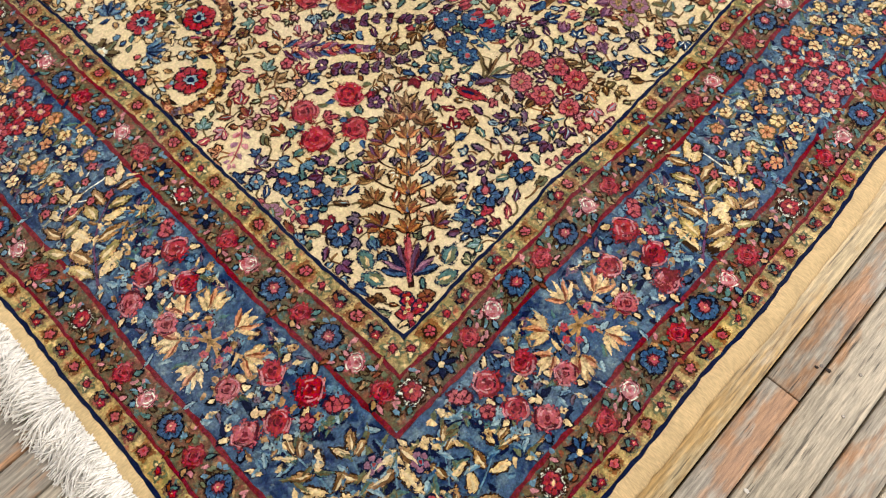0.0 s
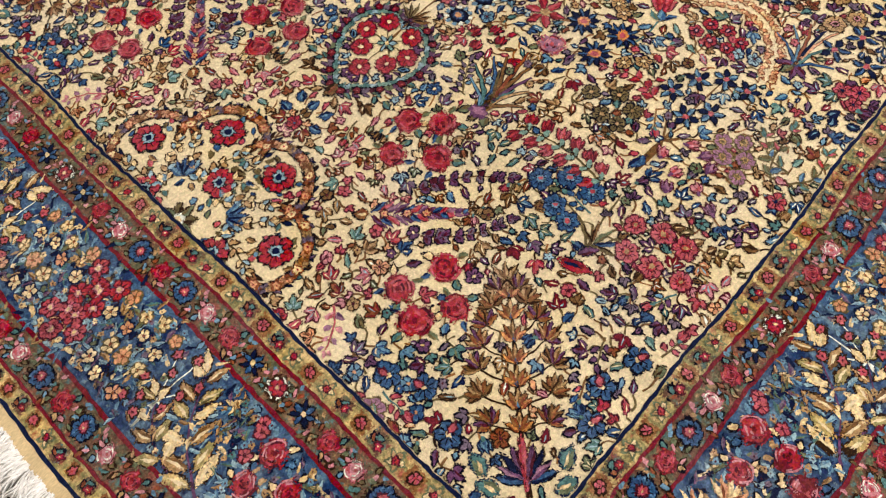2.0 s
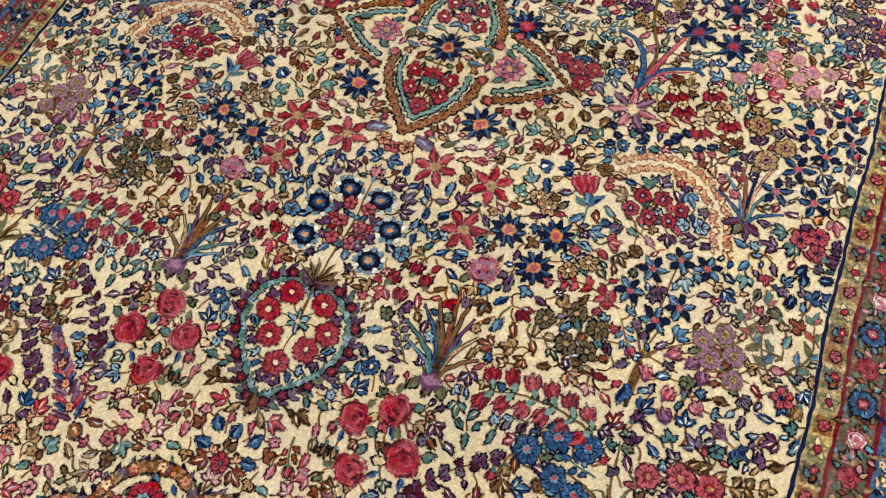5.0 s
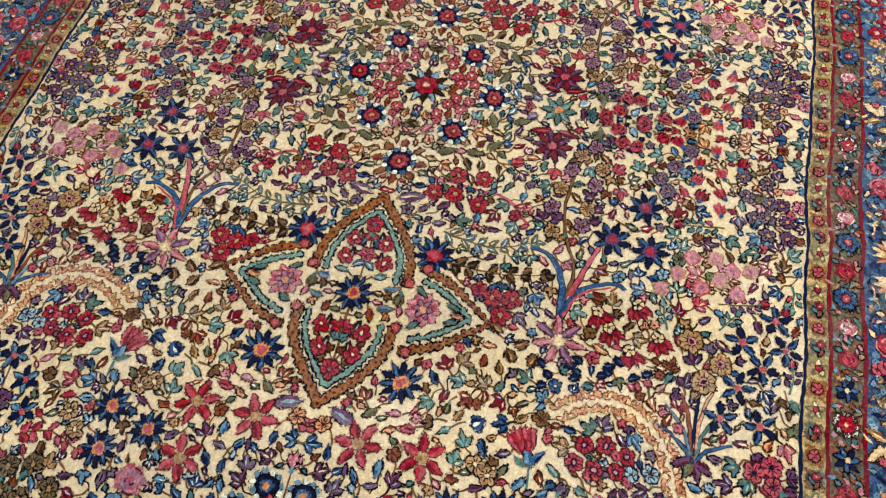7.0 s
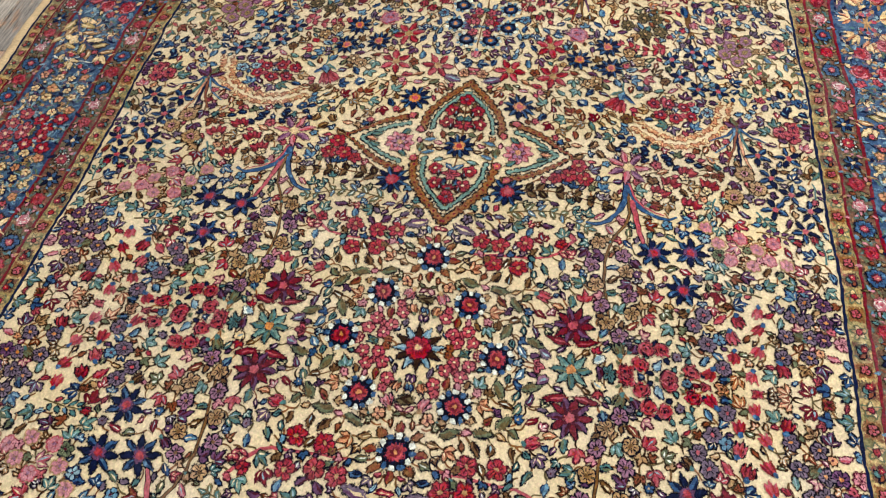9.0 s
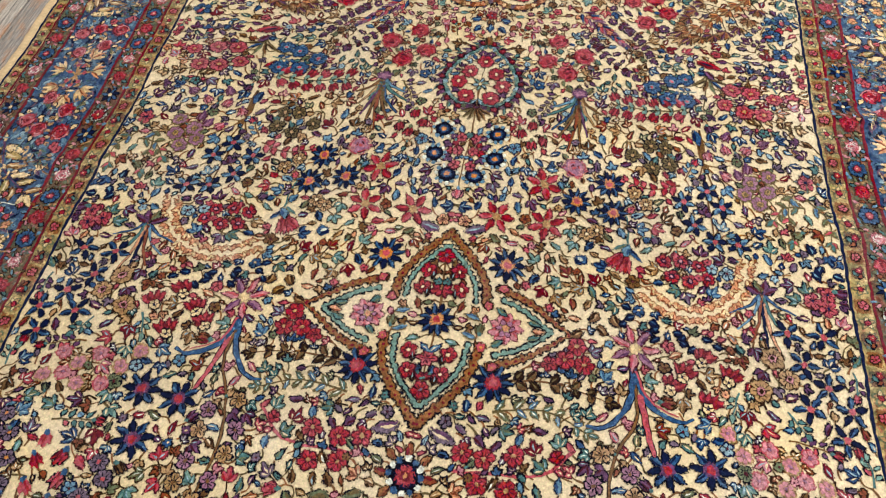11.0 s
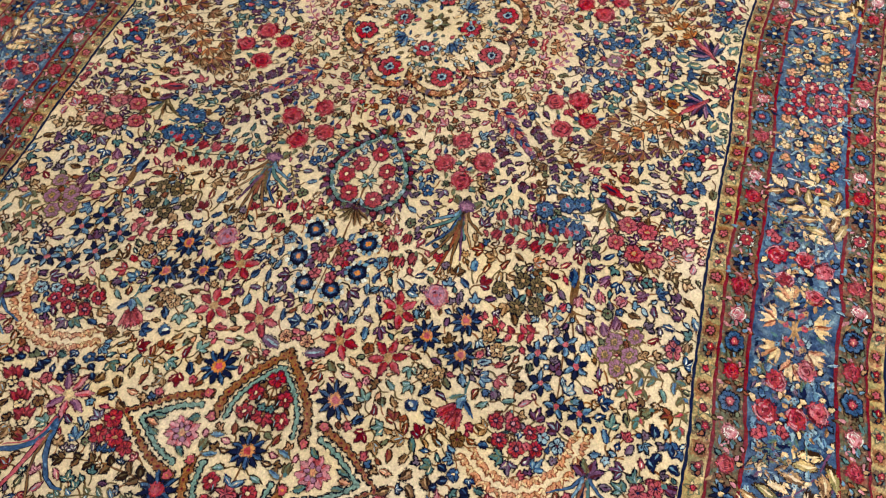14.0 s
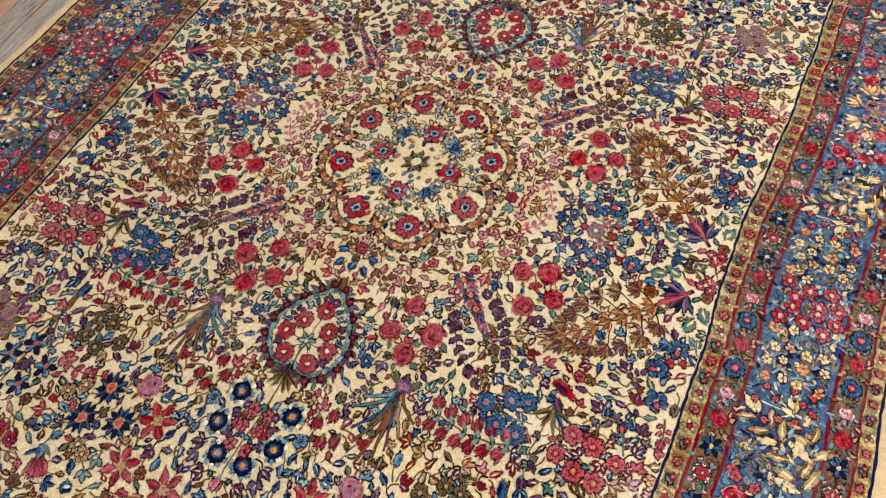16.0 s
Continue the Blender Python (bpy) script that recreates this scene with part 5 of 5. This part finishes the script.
SELVEDGE = cotton("selvedge_wool", "cdb383", (90, 420, 90))
KILIM = cotton("flat_weave", "cfb684", (420, 120, 90))
FRINGE = cotton("fringe_cotton", "faf7ee", (200, 60, 200))
PROFILE = ((0.427, 0.001), (0.436, 0.0030), (0.448, 0.002), (0.457, -0.002), (0.461, -0.007), (0.460, FLOOR_Z + 0.0005))


def edge_strip(name, side, material, label):
    n = 420 if side in ("east", "west") else 150
    s = np.linspace(-1, 1, n + 1)
    rows = []
    for d, z in PROFILE:
        x, y = band_at(side, s, d + 0.0 * s)
        x, y = weave(np.asarray(x + 0 * s), np.asarray(y + 0 * s))
        rows.append(np.stack([x, y, (lay(x, y) if z > -0.004 else 0.0 * x) + z], 1))
    v = np.stack(rows, 1).reshape(-1, 3)
    m = len(PROFILE)
    kk = np.arange(n * m).reshape(n, m)[:, :-1].ravel()
    f = np.concatenate([np.stack([kk, kk + 1, kk + m + 1], 1), np.stack([kk, kk + m + 1, kk + m], 1)])
    if np.cross(v[f[0][1]] - v[f[0][0]], v[f[0][2]] - v[f[0][0]])[2] < 0:
        f = f[:, ::-1]
    me = tri_mesh(name, v, f)
    me.materials.append(material)
    for p in me.polygons:
        p.use_smooth = True
    return part(name, me, carpet, label)


edge_strip("selvedge", "east", SELVEDGE, "tan overcast selvedge")
edge_strip("selvedge", "west", SELVEDGE, "tan overcast selvedge")
south_kilim = edge_strip("kilim_end", "south", KILIM, "tan flat-woven end strip")
north_kilim = edge_strip("kilim_end", "north", KILIM, "tan flat-woven end strip")


def tassel(x, y, way, seed, strands):
    r = random.Random(seed)
    v, f = [], []
    lean, curl = r.uniform(-0.6, 0.6) + 0.15, r.uniform(-1.2, 1.2)
    for _ in range(strands):
        px, py, pz = x + r.uniform(-0.011, 0.011), y + r.uniform(0.0, 0.012) * -way, -0.001 + r.uniform(-0.003, 0.004)
        length, a = r.uniform(0.04, 0.09), lean + r.uniform(-0.3, 0.3)
        bend, lift = curl + r.uniform(-0.8, 0.8), r.uniform(0.0, 0.022)
        base = len(v)
        steps = 5
        for k in range(steps + 1):
            t = k / steps
            w = 0.0024 * (1 - 0.5 * t)
            zz = max(FLOOR_Z + 0.0015 + 0.004 * r.random(), pz + lift * math.sin(3.14 * t) - 0.012 * t)
            ca, sa = math.sin(a), math.cos(a) * way
            v += [(px - w * sa, py + w * ca, zz), (px + w * sa, py - w * ca, zz), (px, py, zz + w * 1.4)]
            px, py = px + ca * length / steps, py + sa * length / steps
            a += bend / steps
        for k in range(steps):
            b = base + 3 * k
            for i in range(3):
                j = (i + 1) % 3
                f += [(b + i, b + j, b + 3 + j), (b + i, b + 3 + j, b + 3 + i)]
    return v, f


fx0, fy0 = band_at("south", np.linspace(-1, 1, 130), 0.455)
fx0, fy0 = weave(np.asarray(fx0), np.asarray(fy0) + 0 * np.asarray(fx0))
for i in range(130):
    me = tri_mesh("tassel", *tassel(float(fx0[i]), float(fy0[i]), -1, i, 95 if fx0[i] > -0.2 else 40))
    me.materials.append(FRINGE)
    part("tassel", me, south_kilim, "white shaggy cotton tassel" if i == 0 else "")
vs, fs, total = [], [], 0
for i in range(110):
    v, f = tassel(-1.35 + 2.7 * i / 109, REACH + END * 0.45 + 0.035, 1, 900 + i, 14)
    vs.append(np.array(v))
    fs.append(np.array(f) + total)
    total += len(v)
me = tri_mesh("far_tassels", np.concatenate(vs), np.concatenate(fs))
me.materials.append(FRINGE)
part("far_tassels", me, north_kilim, "", "stuff")


# ---- worn plank floor ----
def old_wood(name, low, high, tan):
    m = Nodes(name)
    co = m.add("ShaderNodeTexCoord").outputs["Object"]
    info = m.add("ShaderNodeObjectInfo").outputs["Random"]
    island = m.add("ShaderNodeNewGeometry").outputs["Random Per Island"]
    chance = m.math("FRACT", m.math("ADD", info, m.math("MULTIPLY", island, 3.7)), 0.0)
    shift = m.add("ShaderNodeCombineXYZ")
    m.link(m.math("MULTIPLY", chance, 37.0), shift.inputs[1])
    m.link(m.math("MULTIPLY", chance, 11.0), shift.inputs[2])
    vec = m.tree.nodes.new("ShaderNodeVectorMath")
    m.link(co, vec.inputs[0])
    m.link(shift.outputs[0], vec.inputs[1])
    pos = vec.outputs[0]
    grain = m.noise(m.scaled(pos, 330, 26, 60), 1.0, 4.0, 0.7)
    crack = m.noise(m.scaled(pos, 120, 7, 30), 1.0, 3.0, 0.6)
    figure_ = m.noise(m.scaled(pos, 38, 2.2, 10), 1.0, 3.0, 0.6)
    wave = m.tree.nodes.new("ShaderNodeTexWave")
    wave.inputs["Scale"].default_value, wave.inputs["Distortion"].default_value, wave.inputs["Detail"].default_value = 26.0, 7.0, 3.0
    m.link(m.scaled(pos, 1.0, 0.06, 0.5), wave.inputs["Vector"])
    patch = m.noise(m.scaled(pos, 9, 2.6, 5), 1.0, 5.0, 0.7)
    bare = m.noise(m.scaled(pos, 30, 9, 9), 1.0, 4.0, 0.7)
    base = m.mix(m.span(chance, 0.0, 1.0, 0.0, 1.0), lin(low), lin(high))
    base = m.mix(m.span(patch, 0.50, 0.58, 0.0, 0.75), base, lin(tan))
    base = m.mix(m.span(bare, 0.58, 0.68, 0.0, 0.5), base, lin("d9cbb0"))
    dark = m.math("MULTIPLY", m.span(grain, 0.32, 0.68, 0.5, 1.22), m.span(figure_, 0.3, 0.7, 0.82, 1.1))
    dark = m.math("MULTIPLY", dark, m.span(wave.outputs["Fac"], 0.0, 1.0, 0.82, 1.08))
    dark = m.math("MULTIPLY", dark, m.span(crack, 0.33, 0.39, 0.32, 1.0))
    hsv = m.add("ShaderNodeHueSaturation")
    m.link(base, hsv.inputs["Color"])
    m.link(dark, hsv.inputs["Value"])
    m.link(hsv.outputs["Color"], m.bsdf.inputs["Base Color"])
    m.link(m.span(patch, 0.4, 0.65, 0.62, 0.42), m.bsdf.inputs["Roughness"])
    m.bump(m.math("ADD", grain, m.math("MULTIPLY", wave.outputs["Fac"], 0.3)), 0.35, 0.002)
    return m.mat


def plain(name, code, rough=0.8, grain=30.0):
    m = Nodes(name)
    co = m.add("ShaderNodeTexCoord").outputs["Object"]
    n = m.noise(co, grain, 4.0)
    hsv = m.add("ShaderNodeHueSaturation", Color=lin(code))
    m.link(m.span(n, 0.3, 0.7, 0.9, 1.08), hsv.inputs["Value"])
    m.link(hsv.outputs["Color"], m.bsdf.inputs["Base Color"])
    m.bsdf.inputs["Roughness"].default_value = rough
    m.bump(n, 0.15, 0.002)
    return m.mat


OAK, GAP, PAINT = old_wood("worn_oak", "8f8a80", "c6bba4", "b5804e"), plain("dark_gap", "2a2018"), plain("wall_paint", "dedad0")
PALE_OAK = old_wood("pale_oak", "cdb98e", "d8c698", "c9a25e")
NAIL = plain("nail_steel", "6b655c", 0.4)
NAIL.node_tree.nodes["Principled BSDF"].inputs["Metallic"].default_value = 0.8


def box_mesh(name, x0, y0, z0, x1, y1, z1, material):
    bm = bmesh.new()
    bmesh.ops.create_cube(bm, size=1.0, matrix=Matrix.Translation(((x0 + x1) / 2, (y0 + y1) / 2, (z0 + z1) / 2)) @ Matrix.Diagonal((x1 - x0, y1 - y0, z1 - z0, 1)))
    me = bpy.data.meshes.new(name)
    bm.to_mesh(me)
    bm.free()
    me.materials.append(material)
    return me


X0, X1, Y0, Y1, TOP = -3.6, 3.6, -6.8, 6.2, 3.0
floor = tagged(new("floor", box_mesh("floor", X0, Y0, FLOOR_Z - 0.12, X1, Y1, FLOOR_Z - 0.018, GAP)), "worn grey-brown oak strip floor", "floor", kind="structure")
for name, dims in (("wall_north", (X0, Y1, -0.13, X1, Y1 + 0.15, TOP)), ("wall_south", (X0, Y0 - 0.15, -0.13, X1, Y0, TOP)),
                   ("wall_east", (X1, Y0 - 0.15, -0.13, X1 + 0.15, Y1 + 0.15, TOP)), ("wall_west", (X0 - 0.15, Y0 - 0.15, -0.13, X0, Y1 + 0.15, TOP))):
    tagged(new(name, box_mesh(name, *dims, PAINT)), "plain off-white painted wall", "wall", kind="structure")
tagged(new("ceiling", box_mesh("ceiling", X0 - 0.15, Y0 - 0.15, TOP, X1 + 0.15, Y1 + 0.15, TOP + 0.12, PAINT)), "plain off-white ceiling", "ceiling", kind="structure")

plank_rng = random.Random(21)


def plank_verts(w, l, lift):
    c, z0, z1 = 0.0012, -0.017, lift
    return ([(0, 0, z0), (w, 0, z0), (w, l, z0), (0, l, z0), (0, 0, z1 - c), (w, 0, z1 - c), (w, l, z1 - c), (0, l, z1 - c),
             (c, c, z1), (w - c, c, z1), (w - c, l - c, z1), (c, l - c, z1)],
            [(0, 1, 5), (0, 5, 4), (1, 2, 6), (1, 6, 5), (2, 3, 7), (2, 7, 6), (3, 0, 4), (3, 4, 7), (4, 5, 9), (4, 9, 8), (5, 6, 10), (5, 10, 9), (6, 7, 11), (6, 11, 10), (7, 4, 8), (7, 8, 11), (8, 9, 10), (8, 10, 11)])


LENGTHS = {}
rest_v, rest_f, rest_n = [], [], 0
JOINTS = [1.420, 1.485, 1.577, 1.652]
while JOINTS[-1] < X1 - 0.1:
    JOINTS.append(JOINTS[-1] + plank_rng.choice((0.064, 0.078, 0.090)))
while JOINTS[0] > X0 + 0.1:
    JOINTS.insert(0, JOINTS[0] - 0.094 if JOINTS[0] == 1.420 else JOINTS[0] - plank_rng.choice((0.064, 0.078, 0.090)))
JOINTS = [X0, *JOINTS, X1]
for x, x_next in zip(JOINTS, JOINTS[1:]):
    PLANK = x_next - x
    column = 0 if x == 1.420 else 1
    y = Y0 - plank_rng.uniform(0, 1.0) if column else -3.405 - 3.0 * 1.35
    # the joint beside the carpet's long edge
    while y < Y1:
        l = plank_rng.choice((0.62, 0.85, 1.1, 1.35, 1.6)) if column else 1.35
        ya, yb = max(y, Y0), min(y + l, Y1)
        y += l
        if yb - ya < 0.03 or (abs(x + PLANK / 2) < 1.28 and ya > -4.1 and yb < 4.1):
            continue
        near = (1.28 < x < 1.95 and -5.2 < yb and ya < 0.9) or (abs(x) < 1.95 and ya < -4.1 and yb > -5.2) or (-2.1 < x < -1.28 and -0.6 < yb and ya < 1.6)
        w, lift = PLANK - 0.0044, plank_rng.uniform(-0.0008, 0.0004)
        if near:
            oak = PALE_OAK if abs(x_next - 1.420) < 0.001 else OAK
            key = (round(yb - ya, 2), round(lift * 4000), round(w, 3), oak.name)
            if key not in LENGTHS:
                me = tri_mesh("plank", *plank_verts(w, yb - ya - 0.003, lift))
                me.materials.append(oak)
                LENGTHS[key] = me
            ob = part("plank", LENGTHS[key], floor)
            ob.location = (x, ya, FLOOR_Z)
        else:
            v, f = plank_verts(w, yb - ya - 0.003, lift)
            rest_v += [(a + x, b + ya, c + FLOOR_Z) for a, b, c in v]
            rest_f += [(a + rest_n, b + rest_n, c + rest_n) for a, b, c in f]
            rest_n += len(v)
me = tri_mesh("far_planks", rest_v, rest_f)
me.materials.append(OAK)
part("far_planks", me, floor, "", "stuff")

# nail heads in the planks beside the carpet
bm = bmesh.new()
bmesh.ops.create_cone(bm, cap_ends=True, segments=10, radius1=0.0032, radius2=0.0026, depth=0.0012)
nail = bpy.data.meshes.new("nail_head")
bm.to_mesh(nail)
bm.free()
nail.materials.append(NAIL)
for nx, ny in ((1.475, -3.33), (1.53, -3.30), (1.545, -3.38), (1.50, -3.62), (1.59, -3.55), (1.44, -2.6), (1.47, -1.2), (1.62, -3.1)):
    ob = part("nail_head", nail, floor)
    ob.location = (nx, ny, FLOOR_Z + 0.0008)


# crumbs on the planks
def crumb(name, x, y, size, material, label):
    bm = bmesh.new()
    bmesh.ops.create_icosphere(bm, subdivisions=2, radius=size)
    for vert in bm.verts:
        k = 0.75 + 0.5 * noise.noise(vert.co * (2.0 / size))
        vert.co = Vector((vert.co.x * 1.5 * k, vert.co.y * k, vert.co.z * 0.55 * k))
    low = min(vert.co.z for vert in bm.verts)
    me = bpy.data.meshes.new(name)
    bm.to_mesh(me)
    bm.free()
    me.materials.append(material)
    ob = new(name, me)
    ob.location = (x, y, FLOOR_Z - low - 0.0003)
    return tagged(ob, label, name.split("_")[-1])


crumb("dirt_crumb", 1.487, -3.330, 0.0045, GAP, "small dark crumb of dirt on the planks")
crumb("dirt_crumb", 1.470, -3.338, 0.0032, GAP, "small dark crumb of dirt on the planks")
crumb("paint_chip", 1.497, -3.585, 0.0042, PAINT, "tiny white paint chip lying on the planks")
